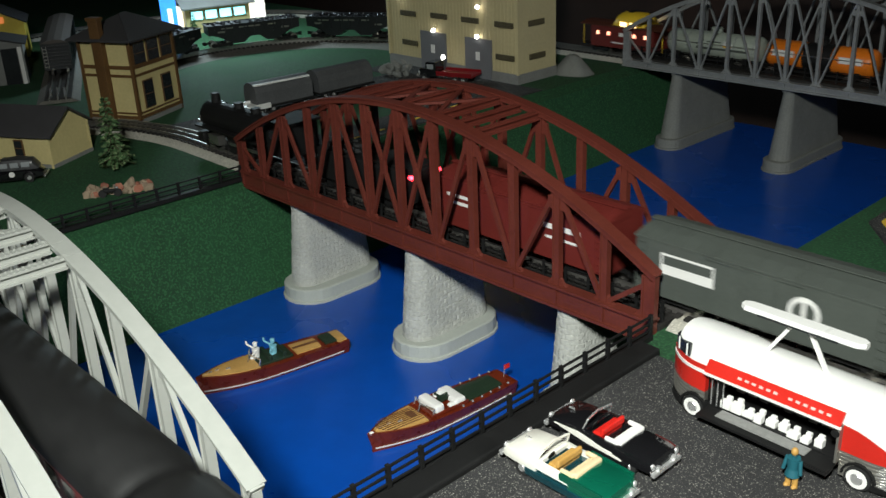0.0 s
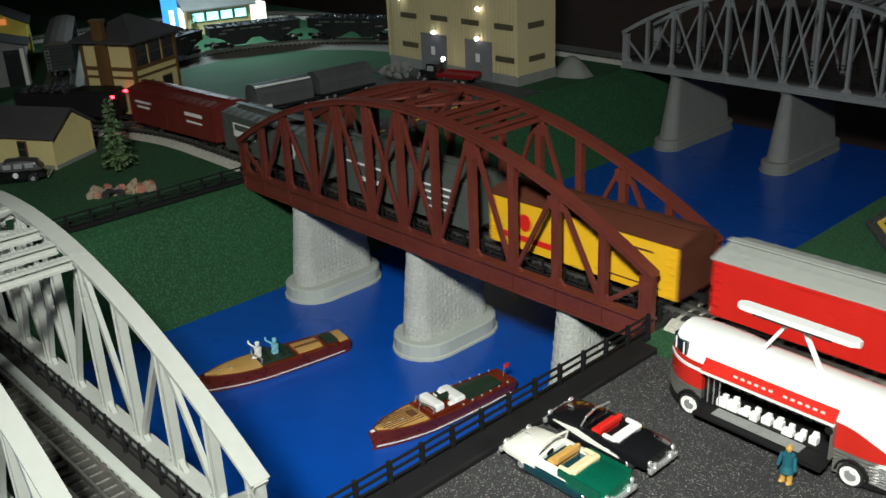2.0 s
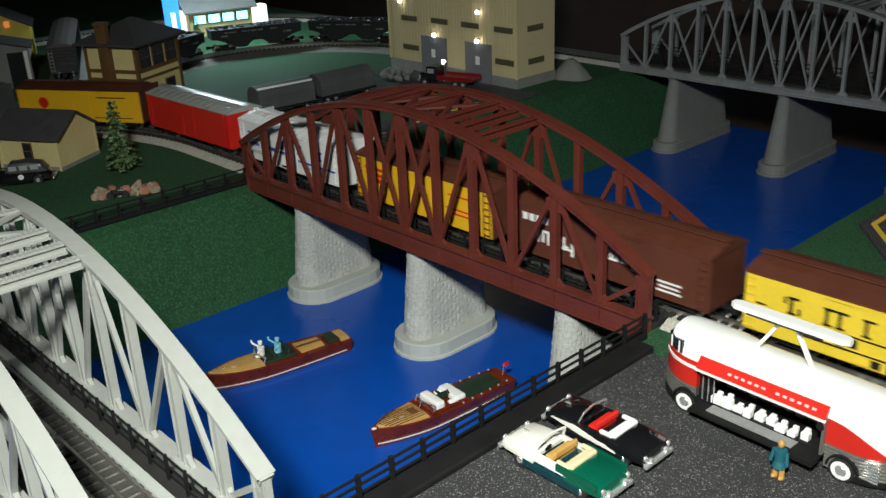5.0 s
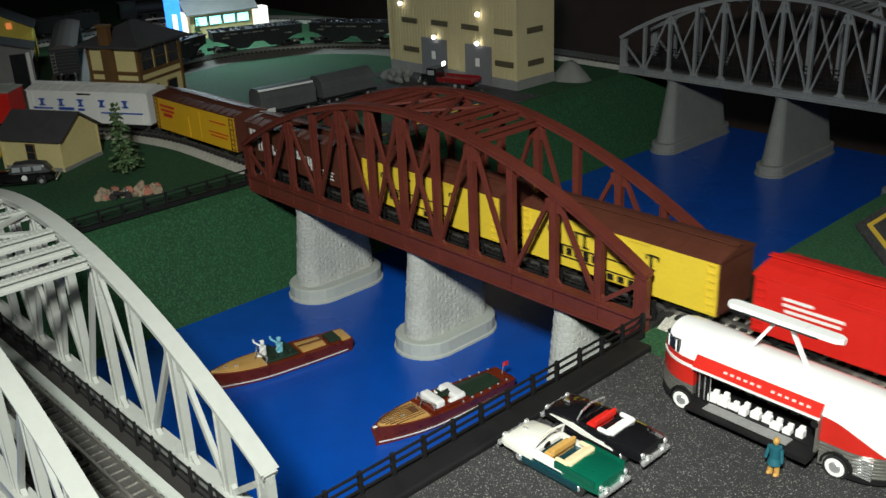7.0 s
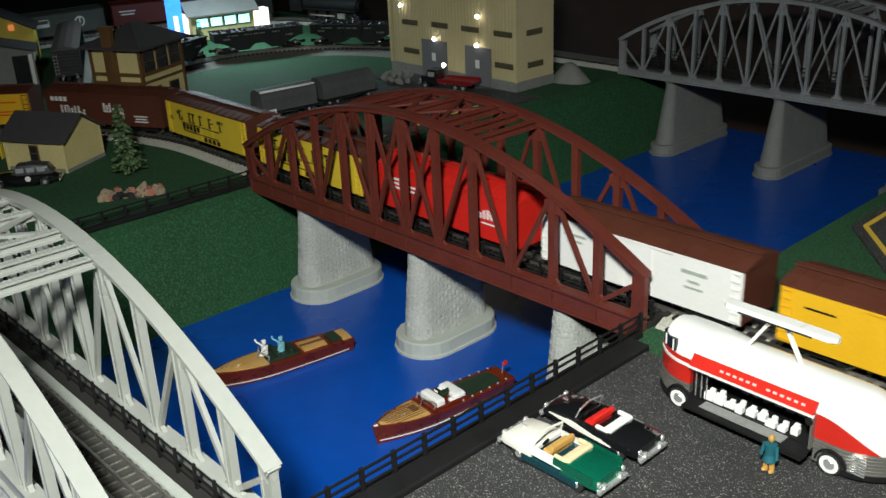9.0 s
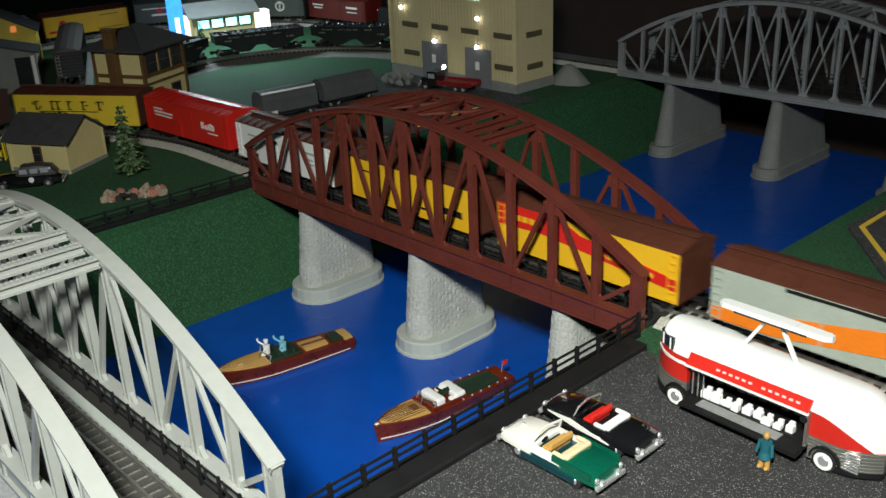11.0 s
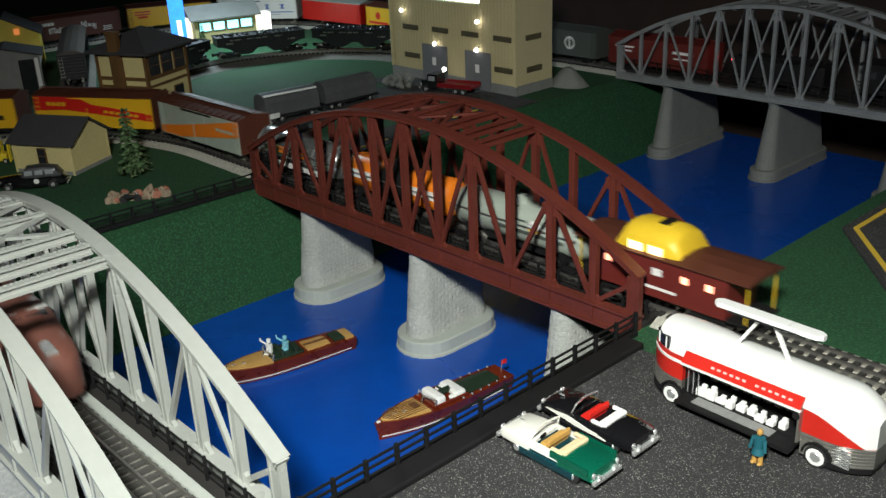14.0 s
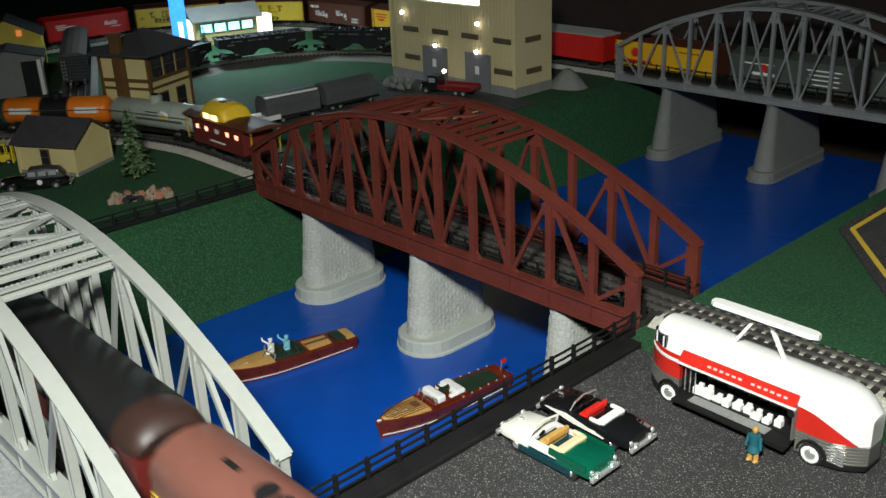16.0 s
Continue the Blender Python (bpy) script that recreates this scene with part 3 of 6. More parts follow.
    bars(c, "lettering", M_WHITE, [(x, 0.0625, 0.0068, 0.0085) for x in (-0.112, -0.102, -0.092, -0.082)] + [(-0.093, 0.043, 0.003, 0.016), (-0.085, 0.043, 0.003, 0.014), (-0.077, 0.042, 0.003, 0.016), (-0.081, 0.0495, 0.01, 0.0025), (-0.0695, 0.0405, 0.0035, 0.010), (-0.062, 0.0425, 0.0032, 0.0155), (-0.054, 0.0425, 0.0032, 0.0155), (-0.0505, 0.039, 0.005, 0.0026), (-0.042, 0.037, 0.0034, 0.015), (-0.058, 0.0365, 0.028, 0.0022), (0.006, 0.05, 0.003, 0.017), (0.0125, 0.048, 0.003, 0.013), (0.019, 0.05, 0.003, 0.017), (0.0125, 0.0425, 0.013, 0.0024), (0.029, 0.0455, 0.007, 0.0085), (0.0405, 0.043, 0.0034, 0.0135), (0.0465, 0.0395, 0.003, 0.018), (0.085, 0.036, 0.03, 0.002), (0.085, 0.031, 0.025, 0.002), (0.085, 0.026, 0.03, 0.002)], y=W + 0.0016)
    put(c, 3)
    for k in (4, 5):
        c = boxcar("lemon yellow refrigerator boxcar with brown roof and black lettering bars", M_LEMON, M_BOXBROWN)
        big = []
        for x in (-0.082, -0.048, -0.036, -0.012, 0.018, 0.052):
            big += [(x, 0.054, 0.0032, 0.0165), (x + 0.002, 0.0618, 0.0115, 0.0018), (x + 0.001, 0.0464, 0.0085, 0.0016)]
        big += [(-0.088, 0.058, 0.0026, 0.006), (-0.074, 0.0495, 0.0026, 0.006), (0.026, 0.0545, 0.0075, 0.002), (0.046, 0.0595, 0.0018, 0.005), (0.061, 0.0595, 0.0018, 0.005)]
        bars(c, "large_lettering", M_BLACK, big, y=W + 0.0016)
        bars(c, "lettering", M_BLACK, [(-0.015, 0.0425, 0.125, 0.0012), (-0.015, 0.0285, 0.115, 0.0012)] + [(-0.07 + 0.012 * k, 0.036, 0.0075, 0.0085 if k % 3 else 0.011) for k in range(5)] + [(0.0 + 0.014 * k, 0.0225, 0.0085, 0.007) for k in range(4)] + [(-0.112, 0.047, 0.011, 0.0012), (-0.112, 0.043, 0.011, 0.0012)], y=W + 0.0016)
        put(c, k)
    c = boxcar("bright red refrigerator boxcar with white lettering bars", M_SCARLET, M_SCARLET)
    bars(c, "lettering", M_WHITE, [(-0.085, 0.059, 0.03, 0.003), (-0.07, 0.053, 0.06, 0.003), (-0.07, 0.047, 0.055, 0.003), (0.056, 0.049, 0.009, 0.012), (0.0665, 0.0465, 0.007, 0.008), (0.0745, 0.048, 0.0035, 0.011), (0.081, 0.049, 0.004, 0.012), (0.088, 0.048, 0.005, 0.01), (0.085, 0.037, 0.03, 0.002)], y=W)
    put(c, 6)
    c = boxcar("white refrigerator boxcar with brown roof and faint lettering", M_WHITE, M_BOXBROWN)
    bars(c, "lettering", M_PALEGREY, [(-0.08, 0.058, 0.03, 0.003), (-0.08, 0.051, 0.02, 0.0025), (0.075, 0.057, 0.03, 0.004), (0.075, 0.047, 0.014, 0.003), (0.075, 0.04, 0.022, 0.0025)], y=W)
    bars(c, "black_mark", M_BLACK, [(-0.035, 0.058, 0.012, 0.007), (-0.015, 0.058, 0.009, 0.006)], y=W + 0.0013)
    put(c, 7)
    c = boxcar("orange yellow refrigerator boxcar with brown roof", M_YELLOW, M_BOXBROWN)
    bars(c, "lettering", M_BLACK, [(-0.09, 0.058, 0.03, 0.002), (0.06, 0.05, 0.006, 0.006), (0.08, 0.037, 0.05, 0.009), (0.03, 0.03, 0.02, 0.003)], y=W)
    put(c, 8)
    c = boxcar("orange yellow boxcar with a red swoosh", M_YELLOW, M_BOXBROWN)
    swoosh = [(-0.129, 0.074), (-0.129, 0.046), (-0.06, 0.049), (0.129, 0.031), (0.129, 0.044), (0.0, 0.061), (-0.03, 0.074)]
    for sd in (-1, 1):
        bm = loft(bmesh.new(), [[(-sd * x, sd * y, z) for x, z in swoosh] for y in (W - 0.0002, W + 0.0013)])
        part("stripe", bm, M_SCARLET, c, "red painted swoosh")
    bars(c, "lettering", M_YELLOW, [(-0.095 + 0.011 * k, 0.06, 0.008, 0.007) for k in range(4)] + [(0.03 + 0.013 * k, 0.0475 - 0.0012 * k, 0.009, 0.005) for k in range(6)], y=W + 0.0016)
    put(c, 9)
    c = boxcar("grey boxcar with orange flash and brown roof", M_PALEGREY, M_BOXBROWN)
    flash = [(-0.128, 0.030), (-0.06, 0.040), (0.13, 0.0742), (0.13, 0.047), (0.02, 0.030), (-0.06, 0.0185), (-0.128, 0.0175)]
    for sd in (-1, 1):
        bm = loft(bmesh.new(), [[(-sd * x, sd * y, z) for x, z in flash] for y in (W - 0.0002, W + 0.0013)])
        part("stripe", bm, M_ORANGE, c, "orange painted flash")
    bars(c, "lettering", M_PALEGREY, [(0.066 + 0.011 * k, 0.0515, 0.008, 0.0055) for k in range(5)], y=W + 0.0012)
    bars(c, "door_rail", M_BLACK, [(0.0, 0.0715, 0.1, 0.003)], y=W + 0.0016)
    put(c, 10)
    c = tank_car("polished silver tank car with pale label strip", M_POLISH, band=M_GREY)
    for sd in (-1, 1):
        part("label_strip", boxes(((-sd * 0.02, sd * 0.0292, 0.027), (0.15, 0.0016, 0.008))), M_WHITE, c, "pale label strip")
        part("walkway", boxes(((0, sd * 0.0275, 0.0215), (0.236, 0.006, 0.002))), M_BLACK, c)
        for x in (-0.03, 0.03):
            part("emblem", boxes(((x, sd * 0.0262, 0.048), (0.02, 0.003, 0.010)), bevel=0.001), M_ORANGE, c, "orange emblem")
    bm = boxes(((0, 0, 0.084), (0.036, 0.034, 0.002)), *[((x, y, 0.078), (0.0016, 0.0016, 0.014)) for x in (-0.017, 0.017) for y in (-0.016, 0.016)], ((0, 0, 0.088), (0.01, 0.016, 0.006)))
    part("dome_platform", bm, M_BLACK, c, "dark dome platform")
    put(c, 10.93)
    c = tank_car("orange tank car with a black centre band", M_ORANGE, mid=M_BLACK, band=M_ORANGE)
    for x in (-0.075, 0.075):
        for sd in (-1, 1):
            part("placard", boxes(((x, sd * 0.0262, 0.049), (0.05, 0.002, 0.012))), M_WHITE, c, "white placard")
    put(c, 11.74)
    c = tank_car("pale grey green tank car with a white and yellow emblem", M_PALEGREY, band=M_GREY)
    for sd in (-1, 1):
        part("stripe", boxes(((-sd * 0.03, sd * 0.0262, 0.041), (0.13, 0.002, 0.004))), M_GREYCAR, c)
        bm = rod(bmesh.new(), (-sd * 0.045, sd * 0.0225, 0.049), (-sd * 0.045, sd * 0.0272, 0.047), 0.0115, seg=24)
        mark = part("emblem", bm, M_WHITE, c, "white round emblem")
        part("emblem_bar", boxes(((-sd * 0.045, sd * 0.0274, 0.048), (0.019, 0.0012, 0.0055))), M_YELLOW, mark, "yellow bar")
        part("stripe", boxes(((-sd * 0.01, sd * 0.0245, 0.0545), (0.035, 0.0025, 0.0018))), M_GREYCAR, c)
    put(c, 12.51)
    put(caboose(), 13.25)
    tender, loco = engine()
    CARS.append((tender, -4.47 * pitch))
    CARS.append((loco, -5.42 * pitch))


M_WARM = mat("warm_lit_window", (1.0, 0.72, 0.3), 0.5, vary=0.1, emit=3.5)
M_LAMP_RED = mat("red_marker_lamp", (1.0, 0.03, 0.05), 0.4, vary=0.05, emit=14)
M_LAMP_WARM = mat("warm_pink_lamp", (1.0, 0.38, 0.24), 0.4, vary=0.05, emit=3)
M_CAB_YELLOW = mat("bright_yellow_cupola", (0.8, 0.52, 0.03), 0.4, vary=0.1, scale=30)


def caboose():
    root = thing("caboose", (0, 0, RAIL), "maroon caboose with a lit yellow cupola and windows", "train car", "train cars")
    part("body", boxes(((0, 0, 0.04), (0.17, 0.062, 0.048)), bevel=0.001), M_MAROON, root)
    bm = bmesh.new()
    prof = [(-0.035, 0.063), (-0.035, 0.0645), (-0.018, 0.069), (0, 0.0705), (0.018, 0.069), (0.035, 0.0645), (0.035, 0.063)]
    loft(bm, [[(x, a, z) for a, z in prof] for x in (-0.112, 0.112)])
    part("roof", bm, M_BOXBROWN, root)
    bm = bmesh.new()
    loft(bm, [[(x, a * f, 0.064 + (z - 0.064) * f2) for a, z in rounded(0.06, 0.064, 0.095, 0.02)] for x, f, f2 in ((-0.026, 0.92, 0.3), (-0.018, 0.98, 0.85), (-0.008, 1, 1), (0.04, 1, 1), (0.05, 0.98, 0.85), (0.058, 0.92, 0.3))])
    c = part("cupola", bm, M_CAB_YELLOW, root, "yellow rounded cupola", smooth=True)
    part("cupola_hatch", boxes(((0.008, 0, 0.0952), (0.012, 0.02, 0.002))), M_BLACK, c)
    for x in (0.004, 0.03):
        for s in (-1, 1):
            part("window_pane", boxes(((x, s * 0.0298, 0.0705), (0.018, 0.0016, 0.009))), M_WARM, c, "glowing window")
    part("front_pane", boxes(((0.0545, 0, 0.071), (0.0025, 0.036, 0.007))), M_WARM, c, "glowing window")
    for s in (-1, 1):
        for x in (-0.065, -0.035, 0.035, 0.065):
            part("window", boxes(((x, s * 0.0314, 0.047), (0.008, 0.0012, 0.0078)), bevel=0.0005), M_LAMP_WARM, root, "glowing window")
        for x in (-0.107, 0.107):
            part("grab_rail", rod(bmesh.new(), (x, s * 0.028, 0.017), (x, s * 0.028, 0.064), 0.0009, seg=6), M_CAB_YELLOW, root)
    bars(root, "lettering", M_WHITE, [(0, 0.028, 0.05, 0.003), (0, 0.047, 0.012, 0.008)], y=0.0314)
    for x in (-0.11, 0.11):
        part("platform", boxes(((x * 0.9, 0, 0.0165), (0.028, 0.06, 0.003))), M_BLACK, root)
    part("underframe", boxes(((0, 0, 0.0135), (0.21, 0.02, 0.004))), M_BLACK, root)
    for x in (-0.062, 0.062):
        truck(root, x, 0.016)
    for x in (-0.118, 0.118):
        coupler(root, x)
    return root


def engine():
    """Tender and steam engine, both black; the engine leads."""
    td = thing("tender", (0, 0, RAIL), "black coal tender with red marker lamps", "train car", "train cars")
    part("body", boxes(((0, 0, 0.04), (0.2, 0.06, 0.045)), bevel=0.003), M_BLACK, td)
    bm = bmesh.new()
    rnd = random.Random(3)
    for _ in range(90):
        ball(bm, (rnd.uniform(0.0, 0.09), rnd.uniform(-0.024, 0.024), 0.063 + rnd.uniform(-0.002, 0.004)), (0.005, 0.005, 0.004), 5, 4)
    tagged(part("coal", bm, M_BLACK, td), kind="stuff")
    part("deck_plate", boxes(((-0.055, 0, 0.064), (0.085, 0.05, 0.004)), bevel=0.001), M_BLACK, td)
    for y in (-0.024, 0.024):
        bm = ball(bmesh.new(), (-0.102, y, 0.056), (0.003, 0.003, 0.003))
        part("marker_lamp", bm, M_LAMP_RED, td, "glowing red lamp")
    for x in (-0.06, 0.06):
        truck(td, x)
    coupler(td, -0.112)
    lo = thing("steam_engine", (0, 0, RAIL), "black steam engine with boiler and cab", "train engine", "train cars")
    bm = bmesh.new()
    rod(bm, (-0.06, 0, 0.05), (0.15, 0, 0.05), 0.025, 0.023, 24)
    rod(bm, (0.15, 0, 0.05), (0.156, 0, 0.05), 0.02, 0.014, 24)
    part("boiler", bm, M_BLACK, lo)
    part("cab", boxes(((-0.085, 0, 0.052), (0.05, 0.064, 0.05)), ((-0.087, 0, 0.079), (0.062, 0.068, 0.004)), bevel=0.001), M_BLACK, lo)
    for s in (-1, 1):
        part("cab_window", boxes(((-0.085, s * 0.0325, 0.061), (0.024, 0.001, 0.014))), M_GLASS_DARK, lo)
        part("running_plate", boxes(((0.04, s * 0.026, 0.036), (0.23, 0.012, 0.003))), M_BLACK, lo)
        for x in (-0.03, 0.015, 0.06):
            bm = bmesh.new()
            rod(bm, (x, s * 0.0155, 0.0175), (x, s * 0.02, 0.0175), 0.0175, seg=20)
            part("driving_wheel", bm, M_BLACK, lo)
        part("side_rod", boxes(((0.015, s * 0.022, 0.0175), (0.1, 0.002, 0.004)), ((0.1, s * 0.024, 0.02), (0.03, 0.014, 0.016))), M_RAIL, lo)
    for x, r, h in ((0.13, 0.008, 0.016), (0.06, 0.009, 0.01), (0.01, 0.009, 0.009)):
        bm = bmesh.new()
        rod(bm, (x, 0, 0.07), (x, 0, 0.072 + h), r, r * 0.9, 14)
        part("stack" if x > 0.1 else "dome", bm, M_BLACK, lo)
    part("pilot", boxes(((0.155, 0, 0.014), (0.02, 0.05, 0.018)), bevel=0.003), M_BLACK, lo)
    truck(lo, 0.115, 0.014, 0.007)
    return td, lo


build_train()


# ---- front line: streamlined engine units and coaches ----
COACHES = []   # (thing, place behind the nose)


def unit(nose):
    root = thing("streamlined_engine", (0, 0, RAIL), "tuscan brown streamlined diesel engine" + (" with a rounded nose" if nose else " booster unit"), "train engine", "front train")
    bm = bmesh.new()
    rings = []
    stops = [(-0.158, 0.975, 0.975), (-0.156, 1, 1), (-0.1, 1, 1), (0.07, 1, 1), (0.082, 1, 1)]
    stops += [(0.092, 0.99, 0.93), (0.105, 0.98, 0.8), (0.13, 0.93, 0.74), (0.15, 0.8, 0.66), (0.16, 0.6, 0.55), (0.165, 0.3, 0.4)] if nose else [(0.156, 1, 1), (0.158, 0.975, 0.975)]
    for x, fw, fh in stops:
        rings.append([(x, a * fw, 0.012 + (z - 0.012) * fh) for a, z in rounded(0.066, 0.012, 0.086, 0.022)])
    loft(bm, rings)
    part("body", bm, M_TUSCAN, root, smooth=True)
    for k in range(4):
        for dx in (0,):
            bm = bmesh.new()
            x = -0.045 + k * 0.021
            rod(bm, (x, 0, 0.0845), (x, 0, 0.0872), 0.0088, seg=18)
            rod(bm, (x, 0, 0.0872), (x, 0, 0.0878), 0.003, seg=10)
            part("roof_fan", bm, M_BLACK, root, "dark round roof fan")
    for x, y in ((0.05, 0.012), (0.05, -0.012), (-0.09, 0.0)):
        part("roof_vent", boxes(((x, y, 0.0845), (0.02, 0.005, 0.003))), M_BLACK, root)
    if nose:
        part("windshield", boxes(((0.0945, 0.012, 0.0725), (0.006, 0.021, 0.009)), ((0.0945, -0.012, 0.0725), (0.006, 0.021, 0.009))), M_GLASS_DARK, root, "dark windshield panes")
        part("brow", boxes(((0.0885, 0, 0.0795), (0.005, 0.05, 0.003))), M_WHITE, root)
        for s in (-1, 1):
            part("side_window", boxes(((0.078, s * 0.0325, 0.062), (0.014, 0.002, 0.012))), M_GLASS_DARK, root)
        bm = bmesh.new()
        rod(bm, (0.14, 0, 0.062), (0.156, 0, 0.058), 0.006, seg=16)
        part("headlight", bm, M_CHROME, root)
    for s in (-1, 1):
        part("stripe", boxes(((-0.04, s * 0.0333, 0.045), (0.235, 0.0006, 0.0014)), ((-0.04, s * 0.0333, 0.04), (0.235, 0.0006, 0.0014))), M_LEMON, root, "thin gold stripe")
        for k in range(3):
            bm = bmesh.new()
            rod(bm, (-0.1 + k * 0.06, s * 0.0325, 0.055), (-0.1 + k * 0.06, s * 0.0338, 0.055), 0.005, seg=14)
            part("porthole", bm, M_GLASS_DARK, root)
    for x in (-0.163,) if nose else (-0.163, 0.163):
        part("diaphragm", boxes(((x, 0, 0.042), (0.010, 0.034, 0.05)), bevel=0.002), M_BLACK, root, "black gangway")
    for x in (-0.095, 0.085):
        truck(root, x, 0.024)
    return root


def coach(first):
    root = thing("passenger_coach", (0, 0, RAIL), "dark brown passenger coach with a black rounded roof", "train car", "front train")
    part("body", boxes(((0, 0, 0.038), (0.37, 0.064, 0.05)), bevel=0.001), M_MAROON, root)
    bm = bmesh.new()
    loft(bm, [[(x, a * f, 0.062 + (z - 0.062) * f2) for a, z in rounded(0.069, 0.062, 0.087, 0.023)] for x, f, f2 in ((-0.188, 0.9, 0.7), (-0.178, 1, 1)) + (((0.15, 1, 1),) if first else ((0.178, 1, 1), (0.188, 0.9, 0.7)))])
    part("roof", bm, M_BLACK, root, "black rounded roof", smooth=True)
    if first:
        bm = loft(bmesh.new(), [[(x, a * f, 0.062 + (z - 0.062) * f2) for a, z in rounded(0.068, 0.062, 0.0862, 0.023)] for x, f, f2 in ((0.1495, 1, 1), (0.174, 1, 0.98), (0.184, 0.95, 0.82), (0.189, 0.85, 0.55))])
        part("roof_end", bm, M_DARKBROWN, root, "dark brown roof end", smooth=True)
    for s in (-1, 1):
        for k in range(11):
            part("window", boxes(((-0.15 + k * 0.03, s * 0.0322, 0.047), (0.017, 0.0012, 0.014))), M_GLASS_DARK, root)
    for x in (-0.192, 0.192):
        part("diaphragm", boxes(((x, 0, 0.045), (0.012, 0.03, 0.05)), bevel=0.002), M_BLACK, root)
    for x in (-0.12, 0.12):
        truck(root, x, 0.024)
    return root


for k in range(3):
    COACHES.append((unit(k == 0), 0.165 + 0.34 * k))
for k in range(4):
    COACHES.append((coach(k == 0), 1.02 + 0.195 + 0.39 * k))

# ---- fences and kerb ----
def fence(x, y0, y1, step, h, label):
    root = thing("fence", (x, y0, G), label, "fence", "black fences")
    n = int(round((y1 - y0) / step))
    part("footing", boxes(((0, (y1 - y0) / 2, 0.002), (0.008, y1 - y0, 0.006))), M_BLACK, root)
    for z in (0.010, 0.0175, 0.025):
        part("rail", boxes(((0, (y1 - y0) / 2, z * h / 0.027), (0.0018, y1 - y0, 0.0019))), M_BLACK, root)
    for i in range(n + 1):
        part("post", boxes(((0, i * (y1 - y0) / n, h / 2), (0.0036, 0.0034, h))), M_BLACK, root)


fence(0.3835, -0.62, -0.012, 0.0345, 0.027, "low black three-rail plastic fence along the bank")
fence(-0.377, -0.46, -0.006, 0.0345, 0.024, "low black three-rail plastic fence on the grass bank")
bm = bmesh.new()
box(bm, (0.4, -0.335, G + 0.003), (0.024, 0.6, 0.014), bevel=0.002)
tagged(part("kerb", bm, M_BLACK), "black painted board edging the parking lot", "kerb", kind="structure")


# ---- boats ----
M_MAHOGANY = mat("varnished_mahogany", (0.13, 0.018, 0.006), 0.28, vary=0.35, scale=60, spec=0.3)
M_DECK = mat("light_deck_planks", (0.5, 0.29, 0.09), 0.4, vary=0.15, scale=50)
M_SEAM = mat("deck_seam", (0.12, 0.05, 0.02), 0.5, vary=0.2)
M_DKGREEN = mat("dark_green_leather", (0.014, 0.03, 0.016), 0.5, vary=0.25)
M_SKIN = mat("tan_plastic", (0.5, 0.28, 0.16), 0.6, vary=0.1)
M_PALEBLUE = mat("pale_blue_plastic", (0.2, 0.5, 0.6), 0.6, vary=0.1)
M_TEAL = mat("teal_plastic", (0.01, 0.1, 0.13), 0.6, vary=0.15)
M_CLEAR = mat("clear_plastic", (0.3, 0.32, 0.33), 0.1, vary=0.1)


def beam_at(u):
    """Half breadth of the hull at u, 0 astern to 1 at the bow."""
    return 0.0245 * (0.80 + 0.2 * math.sin(min(u / 0.5, 1) * math.pi / 2)) * (1 if u < 0.55 else max(0.03, 1 - ((u - 0.55) / 0.45) ** 2.5))


def hull_piece(length, u0, u1, inset, z, thick, sheer=0.006):
    """A deck panel that follows the hull's outline."""
    bm = bmesh.new()
    rings = []
    for k in range(11):
        u = u0 + (u1 - u0) * k / 10
        w = max(0.0006, beam_at(u) - inset)
        zz = z + sheer * u * u
        x = (u - 0.5) * length
        rings.append([(x, -w, zz), (x, -w * 0.5, zz + 0.0012), (x, w * 0.5, zz + 0.0012), (x, w, zz), (x, w, zz - thick), (x, -w, zz - thick)])
    return loft(bm, rings)


